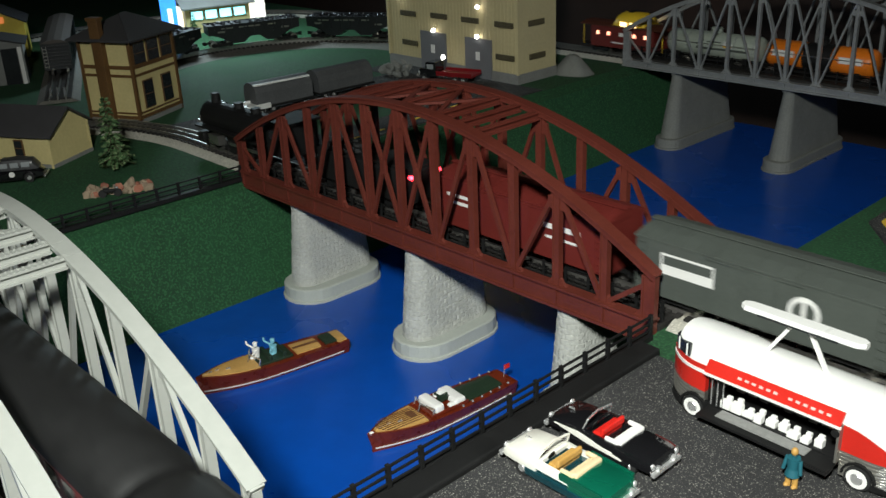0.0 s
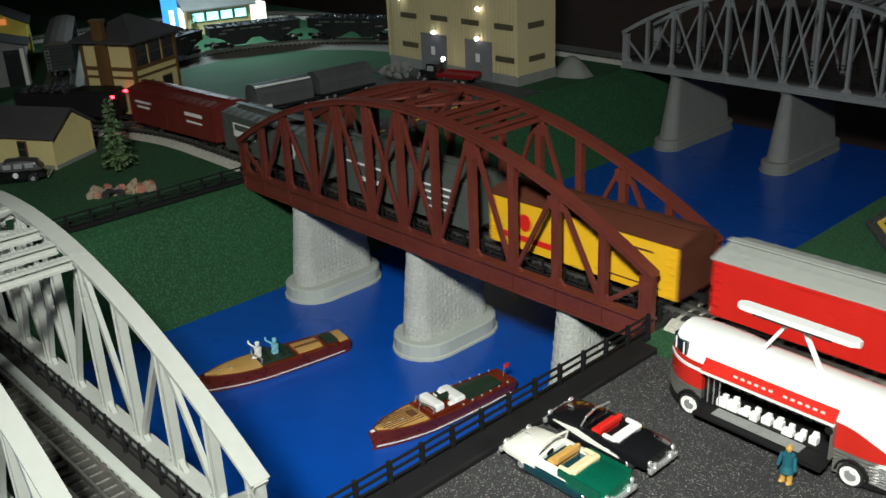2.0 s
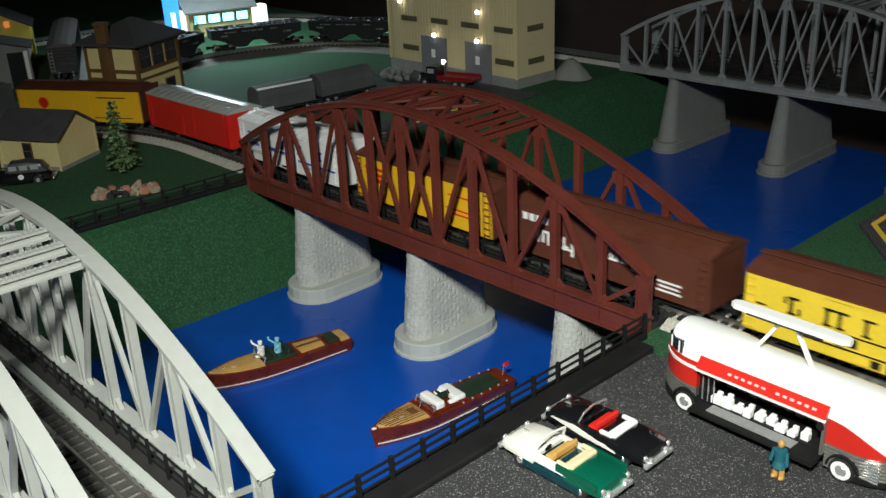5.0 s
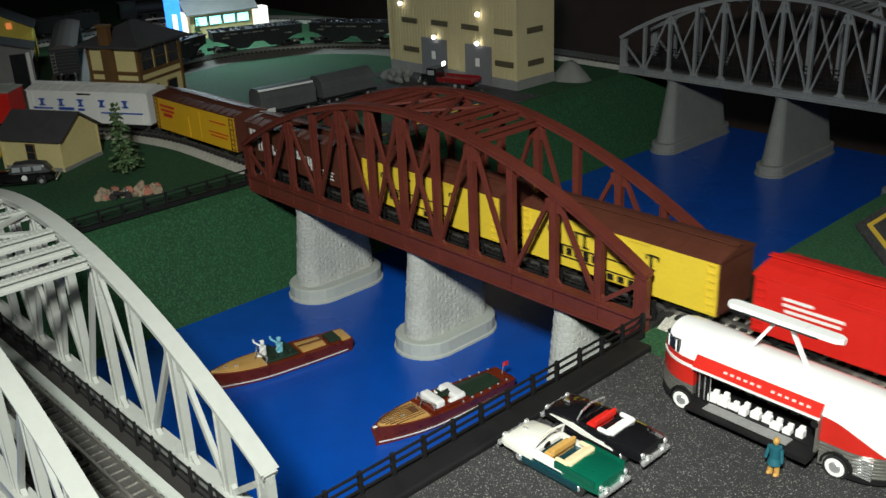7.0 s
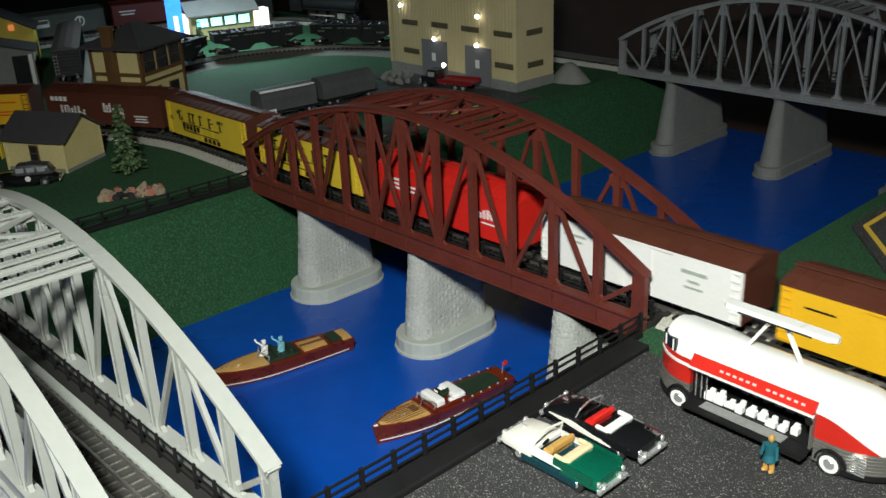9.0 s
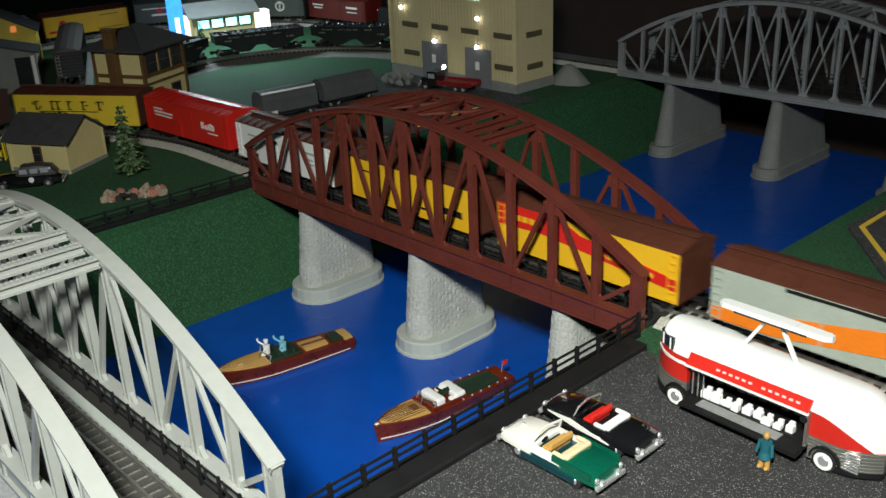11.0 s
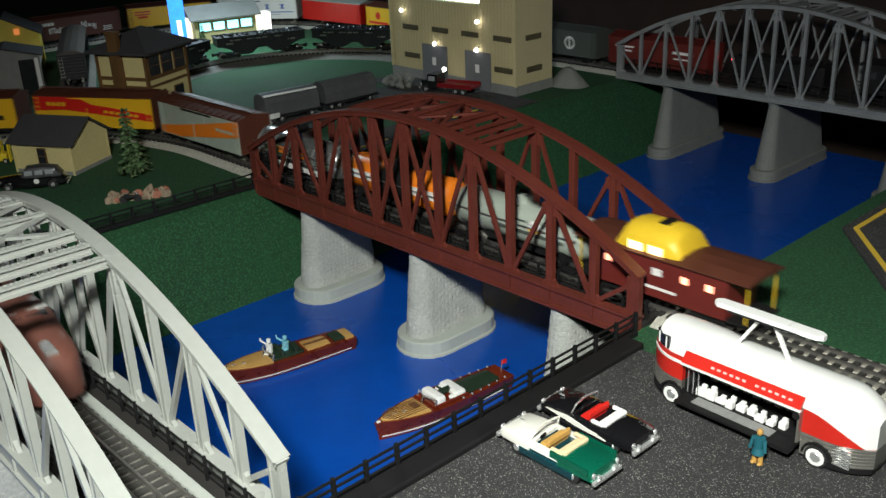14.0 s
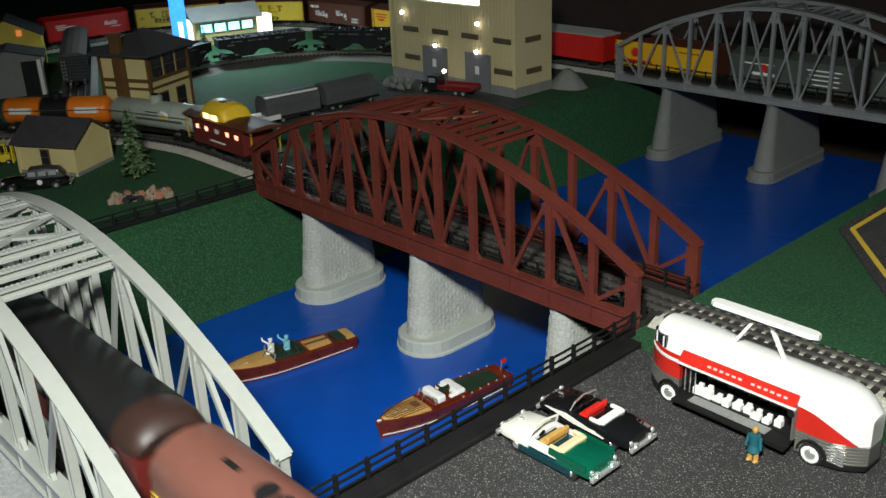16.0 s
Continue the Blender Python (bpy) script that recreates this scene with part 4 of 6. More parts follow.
def boat(at, turn, label, kind):
    ln = 0.208
    root = thing("motor_boat", at, label, "boat", "motor boats", turn)
    root.scale = (0.99, 1.0, 1.0)
    bm = bmesh.new()
    rings = []
    for k in range(19):
        u = k / 18
        w, z, x = beam_at(u), 0.019 + 0.006 * u * u, (u - 0.5) * ln
        w0 = w * (0.8 if u < 0.6 else 0.8 - 0.5 * (u - 0.6))
        x0 = x - 0.005 * u * u
        rings.append([(x, -w, z), (x0, -w0, 0.005), (x0, -w0 * 0.9, -0.001), (x0, w0 * 0.9, -0.001), (x0, w0, 0.005), (x, w, z)])
    loft(bm, rings)
    part("hull", bm, M_MAHOGANY, root, "glossy mahogany hull")
    bm = bmesh.new()
    for s in (-1, 1):
        rings = []
        for k in range(17):
            u = 0.04 + 0.94 * k / 16
            w = beam_at(u) * (0.8 if u < 0.6 else 0.8 - 0.5 * (u - 0.6)) + 0.0006
            x = (u - 0.5) * ln - 0.005 * u * u + 0.0006 * u
            rings.append([(x, s * w, 0.0028), (x, s * (w + 0.0005), 0.0042), (x, s * (w - 0.0008), 0.0042), (x, s * (w - 0.001), 0.0028)])
        loft(bm, rings)
    part("waterline_stripe", bm, M_WHITE, root, "white waterline stripe")
    if kind == "people":
        fore = part("foredeck", hull_piece(ln, 0.62, 0.955, 0.004, 0.0205, 0.002), M_DECK, root, "pale planked foredeck")
        part("cockpit", boxes(((0.0, 0, 0.0222), (0.046, 0.034, 0.004)), bevel=0.001), M_DKGREEN, root, "dark cockpit")
        for x in (-0.006, 0.014):
            part("seat", boxes(((x - 0.006, 0, 0.027), (0.005, 0.032, 0.008)), bevel=0.001), M_DKGREEN, root)
        part("engine_hatch", hull_piece(ln, 0.19, 0.36, 0.009, 0.0205, 0.002), M_DECK, root, "pale engine hatch")
        part("hatch_gap", boxes(((-0.047, 0, 0.0226), (0.036, 0.004, 0.0012))), M_SEAM, root)
        part("rear_seat", boxes(((-0.08, 0, 0.0205), (0.017, 0.026, 0.004)), bevel=0.001), M_DKGREEN, root)
        part("aft_deck", hull_piece(ln, 0.01, 0.075, 0.004, 0.0203, 0.0015), M_DECK, root)
        for x, y, m in ((0.019, -0.006, M_WHITE), (-0.003, -0.001, M_PALEBLUE)):
            bm = bmesh.new()
            rod(bm, (x, y, 0.022), (x, y, 0.036), 0.0042, 0.005)
            ball(bm, (x, y, 0.0415), (0.003, 0.003, 0.0036))
            ball(bm, (x, y, 0.044), (0.0034, 0.0034, 0.0016))
            rod(bm, (x + 0.001, y - 0.0045, 0.035), (x + 0.008, y - 0.0095, 0.0405), 0.0014, seg=6)
            rod(bm, (x + 0.008, y - 0.0095, 0.0405), (x + 0.008, y - 0.0105, 0.0445), 0.0013, seg=6)
            rod(bm, (x, y + 0.0045, 0.035), (x + 0.007, y + 0.005, 0.031), 0.0014, seg=6)
            ball(bm, (x + 0.004, y, 0.024), (0.007, 0.0045, 0.003))
            tagged(part("doll", bm, m), "tiny pale plastic passenger figure in a boat" if m is M_WHITE else "tiny blue plastic passenger figure in a boat", "doll", "boat dolls").matrix_basis = root.matrix_basis.copy()
        wind = 0.034
    else:
        part("foredeck", hull_piece(ln, 0.66, 0.95, 0.0035, 0.0205, 0.002), M_DECK, root, "pale planked foredeck")
        bm = bmesh.new()
        for k in range(-4, 5):
            y = k * 0.0034
            end = max(0.72, 0.94 - 0.0042 * k * k)
            rise = 0.0212 + 0.0012 * min(1, 2 - abs(k) * 0.42)
            beam(bm, ((0.665 - 0.5) * ln, y, rise + 0.006 * 0.665 ** 2), ((end - 0.5) * ln, y, rise + 0.006 * end * end), 0.0006, 0.0008)
        part("plank_seams", bm, M_SEAM, root)
        part("deck_hatch", boxes(((0.044, 0, 0.0258), (0.009, 0.012, 0.0016)), bevel=0.0005), M_SEAM, root, "dark varnished hatch")
        part("bow_cap", boxes(((0.0985, 0, 0.024), (0.006, 0.005, 0.0024)), bevel=0.0012), M_WHITE, root, "white bow cap")
        for s in (-1, 1):
            part("coaming", boxes(((0.002, s * 0.0192, 0.0235), (0.056, 0.002, 0.004)), bevel=0.0006), M_MAHOGANY, root)
        part("cockpit", boxes(((0.002, 0, 0.0218), (0.05, 0.036, 0.004)), bevel=0.001), M_MAHOGANY, root)
        part("front_seat", boxes(((0.014, 0, 0.0272), (0.013, 0.036, 0.011)), bevel=0.003), M_WHITE, root, "white front bench")
        part("rear_bench", boxes(((-0.016, 0, 0.0258), (0.016, 0.037, 0.009)), ((-0.010, 0.014, 0.0245), (0.02, 0.008, 0.006)), ((-0.010, -0.014, 0.0245), (0.02, 0.008, 0.006)), bevel=0.003), M_WHITE, root, "white rear bench")
        part("boarding_gear", boxes(((-0.004, 0, 0.028), (0.014, 0.008, 0.004)), ((-0.006, 0.004, 0.031), (0.002, 0.002, 0.009)), ((0.0, -0.006, 0.03), (0.002, 0.012, 0.002))), M_DKGREEN, root)
        part("rear_hatch", hull_piece(ln, 0.1, 0.36, 0.0075, 0.0212, 0.002), M_DKGREEN, root, "dark green rear hatch")
        for k in range(6):
            for s in (-1, 1):
                bm = bmesh.new()
                u = 0.07 + 0.07 * k
                ball(bm, ((u - 0.5) * ln, s * (beam_at(u) - 0.003), 0.0215), (0.0016, 0.0016, 0.0016), 8, 5)
                part("cleat", bm, M_CHROME, root)
        bm = bmesh.new()
        rod(bm, (-0.098, 0, 0.019), (-0.101, 0, 0.034), 0.0006, seg=6)
        pole = part("flag_pole", bm, M_CHROME, root)
        part("flag", boxes(((-0.1035, 0, 0.0315), (0.009, 0.0008, 0.006))), M_SCARLET, pole, "small red flag")
        wind = 0.034
    bm = bmesh.new()
    for s in (-1, 1):
        beam(bm, (wind, 0, 0.0225), (wind - 0.004, 0, 0.0335), 0.0012, 0.0012)
        beam(bm, (wind - 0.008, s * 0.018, 0.0225), (wind - 0.011, s * 0.018, 0.0315), 0.0012, 0.0012)
        beam(bm, (wind - 0.004, 0, 0.0335), (wind - 0.011, s * 0.018, 0.0315), 0.0012, 0.0012)
    part("windshield_frame", bm, M_CHROME, root)
    bm = bmesh.new()
    for x, y in ((0.075, 0), (0.085, 0), (0.062, 0.004)):
        box(bm, (x, y, 0.0255), (0.006, 0.0016, 0.003))
    part("bow_fitting", bm, M_CHROME, root)
    return root


boat((-0.092, -0.158, 0.001), -100, "varnished mahogany motor boat with pale deck and two dolls", "people")
boat((0.1525, -0.0875, 0.001), -95.2, "varnished mahogany runabout with white seats and red flag", "white")


# ---- convertibles ----
M_CARBLACK = mat("black_car_enamel", (0.008, 0.008, 0.009), 0.12, vary=0.1, coat=1.0)
M_CARGREEN = mat("green_car_enamel", (0.004, 0.15, 0.085), 0.22, 0.45, vary=0.1, coat=1.0)
M_CARDKGREEN = mat("dark_teal_enamel", (0.004, 0.035, 0.045), 0.2, vary=0.1, coat=1.0)
M_CARCREAM = mat("ivory_enamel", (0.78, 0.76, 0.68), 0.2, vary=0.05, coat=1.0)
M_TYRE = mat("black_tyre", (0.014, 0.014, 0.014), 0.75, vary=0.2)
M_CREAMSEAT = mat("cream_leather", (0.7, 0.55, 0.33), 0.5, vary=0.12)
M_AMBER = mat("tan_leather", (0.5, 0.28, 0.07), 0.5, vary=0.12)


def wheel(root, c, r, w, white=True):
    """A wheel with tyre, side-wall ring and hub; it faces -y and +y."""
    x, y, z = c
    bm = bmesh.new()
    rod(bm, (x, y - w / 2, z), (x, y + w / 2, z), r, seg=22)
    t = part("wheel", bm, M_TYRE, root, "black tyre")
    s = -1 if y < 0 else 1
    bm = bmesh.new()
    rod(bm, (x, y + s * w * 0.46, z), (x, y + s * (w / 2 + 0.0004), z), r * 0.8, seg=22)
    part("whitewall", bm, M_WHITE if white else M_TYRE, t, "white side wall")
    bm = bmesh.new()
    rod(bm, (x, y + s * w * 0.5, z), (x, y + s * (w / 2 + 0.0012), z), r * 0.52, r * 0.4, seg=18)
    part("hub_cap", bm, M_CHROME, t, "chrome hub cap")


def convertible(at, turn, label, body, trunk, side, seat_front, seat_rear, flash):
    """It heads along -x."""
    ln, hw = 0.106, 0.0205
    root = thing("convertible_car", at, label, "car", "parked convertibles", turn)
    root.scale = (0.94, 0.92, 0.95)
    outline = [(-0.53, 0.78, 0.40), (-0.515, 0.9, 0.6), (-0.47, 0.97, 0.83), (-0.30, 1.0, 0.95), (-0.17, 1.0, 1.0), (0.0, 1.0, 0.98), (0.15, 1.0, 1.0), (0.27, 1.0, 1.0), (0.43, 0.98, 0.93), (0.5, 0.94, 0.8), (0.51, 0.88, 0.5)]

    def shell(z0, z1, grow, a, b):
        bm = bmesh.new()
        rings = []
        for u, fw, fh in outline:
            if u < a or u > b:
                continue
            w, top = hw * fw + grow, z0 + (z1 - z0) * fh
            rings.append([(u * ln, -w, z0), (u * ln, -w * 1.02, z0 + (top - z0) * 0.55), (u * ln, -w * 0.95, top - 0.001), (u * ln, -w * 0.8, top), (u * ln, 0, top + 0.0008), (u * ln, w * 0.8, top), (u * ln, w * 0.95, top - 0.001), (u * ln, w * 1.02, z0 + (top - z0) * 0.55), (u * ln, w, z0)])
        return loft(bm, rings)
    part("front_body", shell(0.011, 0.0225, 0, -1, -0.15), body, root, smooth=True)
    part("tub", boxes(((0.005, 0, 0.0135), (0.07, 2 * hw - 0.004, 0.007))), side, root)
    part("rear_body", shell(0.011, 0.0225, 0, 0.14, 1), trunk, root, smooth=True)
    for s in (-1, 1):
        bm = bmesh.new()
        loft(bm, [[(x, s * (hw - 0.0035), 0.011), (x, s * (hw + 0.0003), 0.015), (x, s * (hw - 0.0005), z - 0.0006), (x, s * (hw - 0.0035), z)] for x, z in ((-0.022, 0.0222), (0.0, 0.0218), (0.018, 0.0222))])
        part("door", bm, body, root)
        part("sill", boxes(((0.002, s * (hw - 0.001), 0.008), (0.062, 0.004, 0.007)), bevel=0.001), side, root)
        if trunk is not body:
            bm = bmesh.new()
            beam(bm, (0.008, s * hw, 0.0205), (0.05, s * hw, 0.0195), 0.002, 0.006)
            part("rear_wing", bm, trunk, root)
        for x in (-0.033, 0.031):
            wheel(root, (x, s * 0.0168, 0.0078), 0.0078, 0.0056, white=False)
        bm = ball(bmesh.new(), (-0.0545, s * 0.0145, 0.0175), (0.0022, 0.0035, 0.0035), 10, 6)
        part("headlight", bm, M_CHROME, root, "chrome-ringed headlight")
        bm = ball(bmesh.new(), (0.0535, s * 0.0165, 0.0165), (0.0022, 0.0025, 0.003), 10, 6)
        part("tail_light", bm, M_CHROME, root)
    if flash:
        for s in (-1, 1):
            bm = bmesh.new()
            loft(bm, [[(-0.046, y, 0.0175), (-0.02, y, 0.0192), (0.022, y, 0.0125), (0.026, y, 0.0112), (-0.01, y, 0.0125)] for y in (s * (hw - 0.001), s * (hw + 0.0012))])
            part("side_flash", bm, flash, root, "cream side flash")
    part("hood_ornament", boxes(((-0.043, 0, 0.0232), (0.006, 0.0012, 0.0016))), M_CHROME, root)
    for x, w in ((-0.0575, 0.04), (0.0555, 0.04)):
        part("bumper", boxes(((x, 0, 0.0105), (0.0042, w, 0.0045)), ((x, 0.011, 0.0135), (0.004, 0.004, 0.005)), ((x, -0.011, 0.0135), (0.004, 0.004, 0.005)), bevel=0.0012), M_CHROME, root, "chrome bumper")
    part("grille", boxes(((-0.0555, 0, 0.0155), (0.002, 0.024, 0.004))), M_CHROME, root)
    part("trunk_emblem", boxes(((0.052, 0, 0.0185), (0.0022, 0.010, 0.0025))), M_CHROME, root)
    part("front_seat", boxes(((-0.004, 0, 0.019), (0.009, 0.031, 0.007)), ((0.001, 0, 0.0245), (0.0035, 0.031, 0.007)), bevel=0.0014), seat_front, root)
    part("rear_seat", boxes(((0.014, 0, 0.0185), (0.008, 0.031, 0.006)), ((0.0195, 0, 0.0225), (0.006, 0.034, 0.006)), ((0.0125, 0.0165, 0.0228), (0.014, 0.004, 0.004)), ((0.0125, -0.0165, 0.0228), (0.014, 0.004, 0.004)), bevel=0.0016), seat_rear, root)
    part("dashboard", boxes(((-0.0155, 0, 0.0205), (0.004, 0.033, 0.005)), bevel=0.001), body, root)
    bm = bmesh.new()
    pts = [(-0.0165, -0.0185, 0.0225), (-0.0125, -0.0165, 0.0325), (-0.0145, 0, 0.0335), (-0.0125, 0.0165, 0.0325), (-0.0165, 0.0185, 0.0225)]
    for a, b in zip(pts, pts[1:]):
        beam(bm, a, b, 0.0014, 0.0014)
    part("windshield_frame", bm, M_CHROME if trunk is body else M_CARCREAM, root)
    bm = bmesh.new()
    rod(bm, (-0.0105, -0.008, 0.0245), (-0.0112, -0.008, 0.0248), 0.0038, seg=16)
    part("steering_wheel", bm, M_BLACK, root)
    return root


convertible((0.476, -0.2485, G + 0.004), 0, "ivory and metallic green toy convertible parked on the lot", M_CARCREAM, M_CARGREEN, M_CARDKGREEN, M_AMBER, M_CREAMSEAT, None)
convertible((0.474, -0.1925, G + 0.004), 0, "black toy convertible with red and white seats parked on the lot", M_CARBLACK, M_CARBLACK, M_CARBLACK, M_SCARLET, M_WHITE, M_CARCREAM)


# ---- display bus ----
M_BUSRED = mat("bus_red_enamel", (0.55, 0.02, 0.012), 0.3, vary=0.06, coat=0.5)
M_BUSWHITE = mat("bus_white_enamel", (0.84, 0.83, 0.8), 0.3, vary=0.04, coat=0.5)
M_LETTER_PINK = mat("faded_lettering", (0.75, 0.42, 0.38), 0.5, vary=0.1)
M_CABINET = mat("dark_grey_cabinet", (0.07, 0.068, 0.058), 0.6, vary=0.2)
M_STEEL = mat("ribbed_steel", (0.32, 0.31, 0.28), 0.35, 0.7, vary=0.15)


def display_bus():
    root = thing("display_bus", (0.5695, -0.079, G + 0.004), "red and white streamlined display bus with one side open", "bus", turn=-1.5)
    root.scale = (0.955, 0.945, 0.92)

    def half(x):
        e = 0.113
        return 0.029 * (1 - min(1, max(0, (abs(x) - 0.07) / (e - 0.07))) ** 2.6 * 0.62)

    def belt(x):
        return 0.053 if x < 0.0545 else 0.053 - 0.0245 * min(1, (x - 0.0545) / 0.052) ** 2

    def band(name, x0, x1, low, high, m, label="", sides=(1, -1), grow=0.0, n=16):
        bm = bmesh.new()
        rings = []
        for k in range(n + 1):
            x = x0 + (x1 - x0) * k / n
            w = half(x) + grow
            rings.append([(x, -w if -1 in sides else 0.016, low(x)), (x, -w if -1 in sides else 0.016, high(x)), (x, w, high(x)), (x, w, low(x))])
        return part(name, loft(bm, rings), m, root, label)
    # ends in full section, the middle open to one side
    for x0, x1, tag in ((-0.113, -0.069, "front"), (0.0545, 0.113, "rear")):
        band("lower_skirt", x0, x1, lambda x: 0.006, lambda x: 0.029, M_STEEL, "ribbed bare metal skirt")
        for k in range(6):
            band("skirt_rib", x0, x1, lambda x, k=k: 0.0085 + k * 0.0034, lambda x, k=k: 0.0100 + k * 0.0034, M_STEEL, grow=0.0006)
        band("red_side", x0, x1, lambda x: 0.029, belt if tag == "rear" else (lambda x: 0.048), M_BUSRED, "red enamel side", grow=0.0002)
        if tag == "rear":
            band("white_side", x0, x1, lambda x: belt(x) - 0.0005, lambda x: 0.053, M_BUSWHITE, grow=0.0001)
    band("white_belt", -0.113, -0.0675, lambda x: 0.0475, lambda x: 0.0505, M_BUSWHITE, grow=0.0009)
    band("red_brow", -0.113, -0.069, lambda x: 0.0505, lambda x: 0.0555, M_BUSRED)
    band("bumper_band", 0.06, 0.113, lambda x: 0.004, lambda x: 0.009, M_BLACK, grow=0.0022)
    band("bumper_band", -0.113, -0.085, lambda x: 0.004, lambda x: 0.010, M_BLACK, grow=0.0018)
    band("back_wall", -0.069, 0.0545, lambda x: 0.006, lambda x: 0.052, M_BUSWHITE, sides=(1,))
    part("interior_wall", boxes(((-0.0075, 0.0155, 0.036), (0.122, 0.001, 0.032))), M_GLASS_DARK, root, "dark interior back")
    part("floor_pan", boxes(((-0.0075, -0.006, 0.0165), (0.124, 0.044, 0.004))), M_BLACK, root)
    part("side_sill", boxes(((-0.0075, -0.0262, 0.0125), (0.092, 0.0035, 0.013))), M_BLACK, root)
    # roof with rounded shoulders, stepped over the cab
    bm = bmesh.new()
    rings = []
    for k in range(25):
        x = -0.112 + 0.225 * k / 24
        w = half(x) - 0.0005
        h = 0.0235 * (1 - max(0, (abs(x) - 0.075) / 0.0385) ** 2.4 * 0.82)
        z0 = 0.052 if x < 0.06 else belt(x) + 0.0
        rings.append([(x, -w, z0), (x, -w, 0.052 + h * 0.25)] + [(x, w * math.cos(a), 0.052 + h * (0.25 + 0.75 * math.sin(a))) for a in [math.pi - math.pi * j / 8 for j in range(1, 8)]] + [(x, w, 0.052 + h * 0.25), (x, w, z0)])
    loft(bm, rings)
    part("roof", bm, M_BUSWHITE, root, "white rounded roof", smooth=True)
    bm = bmesh.new()
    loft(bm, [[(x, y * f, z) for y, z in rounded(0.05, 0.064, 0.079, 0.011)] for x, f in ((-0.104, 0.75), (-0.098, 0.95), (-0.08, 1.0), (-0.05, 0.96), (-0.03, 0.7))])
    part("cab_roof", bm, M_BUSWHITE, root, smooth=True)
    bm = bmesh.new()
    rings = []
    for k in range(9):
        x = -0.1085 + 0.021 * k / 8
        w = half(x) * 1.0 + 0.0008
        rings.append([(x, -w, 0.0575), (x, -w, 0.0695), (x, w, 0.0695), (x, w, 0.0575)])
    loft(bm, rings)
    cab = part("windshield", bm, M_GLASS_DARK, root, "dark wraparound windshield")
    for x in (-0.1025, -0.0905):
        for s in (-1, 1):
            part("pillar", boxes(((x, s * (half(x) + 0.0008), 0.0635), (0.0014, 0.0014, 0.012))), M_BUSWHITE, cab)
    # raised upper flap and dropped lower flap
    bm = loft(bmesh.new(), [[(x, y, z) for y, z in ((-0.0275, 0.0632), (-0.029, 0.0644), (-0.0365, 0.0545), (-0.0345, 0.0535))] for x in (-0.0665, 0.0545)])
    part("upper_flap", bm, M_BUSRED, root, "raised red side panel")
    part("flap_edge", boxes(((-0.006, -0.0357, 0.0528), (0.1225, 0.0022, 0.0022))), M_BUSWHITE, root)
    part("gutter", boxes(((-0.006, -0.0332, 0.0505), (0.118, 0.003, 0.0016))), M_CHROME, root)
    bm = bmesh.new()
    for k in range(13):
        if k == 6:
            continue
        x = -0.036 + k * 0.0065
        beam(bm, (x, -0.0335, 0.0592), (x + 0.0034, -0.0335, 0.0592), 0.0014, 0.0022, (0, 0.6, 0.8))
    part("lettering", bm, M_LETTER_PINK, root, "pale lettering bars")
    bm = boxes(((-0.006, -0.0365, 0.0155), (0.118, 0.022, 0.0024)), ((0.045, -0.043, 0.0145), (0.018, 0.012, 0.002)))
    platform = part("lower_flap", bm, M_BLACK, root, "dropped dark side panel forming a stage")
    part("stage_carpet", boxes(((-0.01, -0.0335, 0.0172), (0.082, 0.013, 0.0009))), M_CONC, platform)
    part("end_curtain", boxes(((0.0535, -0.031, 0.036), (0.002, 0.008, 0.034))), M_STEEL, root)
    part("spotlight", rod(bmesh.new(), (0.051, -0.034, 0.046), (0.051, -0.0355, 0.046), 0.0035, seg=14), M_BLACK, root)
    for k in range(6):
        part("pillar_trim", boxes(((-0.066 + k * 0.0028, -0.0275, 0.034), (0.0009, 0.0009, 0.032))), M_CHROME if k % 2 else M_BLACK, root)
    rnd = random.Random(5)
    for k in range(9):
        part("display_cabinet", boxes(((-0.047 + k * 0.0112, -0.004, 0.0345), (0.0085, 0.009, 0.013 - (k % 2) * 0.002)), bevel=0.0008), M_CABINET, root, "dark grey display cabinet")
    for k in range(9):
        h = rnd.uniform(0.004, 0.0095)
        part("display_model", boxes(((-0.05 + k * 0.0105, -0.021 - rnd.uniform(0, 0.004), 0.0185 + h / 2), (rnd.uniform(0.007, 0.0105), 0.007, h)), ((-0.05 + k * 0.0105, -0.019, 0.0185 + h), (0.005, 0.004, 0.005)), bevel=0.0008), M_WHITE, root, "white display model")
    for x in (-0.079, 0.0707):
        for s in (-1, 1):
            wheel(root, (x, s * 0.0288, 0.0105), 0.0105, 0.006)
            bm = bmesh.new()
            rings = []
            for k in range(11):
                a = math.pi * k / 10
                rings.append([(x + r * math.cos(a), s * (0.0285 + d), 0.0105 + r * math.sin(a)) for r, d in ((0.0122, -0.003), (0.0122, 0.0032), (0.0138, 0.0032), (0.0138, -0.003))])
            loft(bm, rings)
            part("wheel_arch", bm, M_BLACK, root)
    # light bar on its V struts
    bm = bmesh.new()
    loft(bm, [[(x, y * f, z) for y, z in ((-0.0085, 0.1102), (-0.0065, 0.1138), (0.0065, 0.1138), (0.0085, 0.1102), (0.004, 0.1083), (-0.004, 0.1083))] for x, f in ((-0.056, 0.4), (-0.051, 0.9), (-0.002, 1.0), (0.047, 0.9), (0.052, 0.4))])
    bar = part("light_bar", bm, M_BUSWHITE, root, "raised white light bar")
    part("lamp_strip", boxes(((-0.003, -0.0085, 0.1099), (0.07, 0.0012, 0.0014))), M_GLASS_DARK, bar)
    for x0, x1 in ((-0.0315, -0.009), (0.0235, 0.0037)):
        bm = bmesh.new()
        beam(bm, (x0, 0, 0.073), (x1, 0, 0.1095), 0.0034, 0.003)
        part("strut", bm, M_BUSWHITE, root)
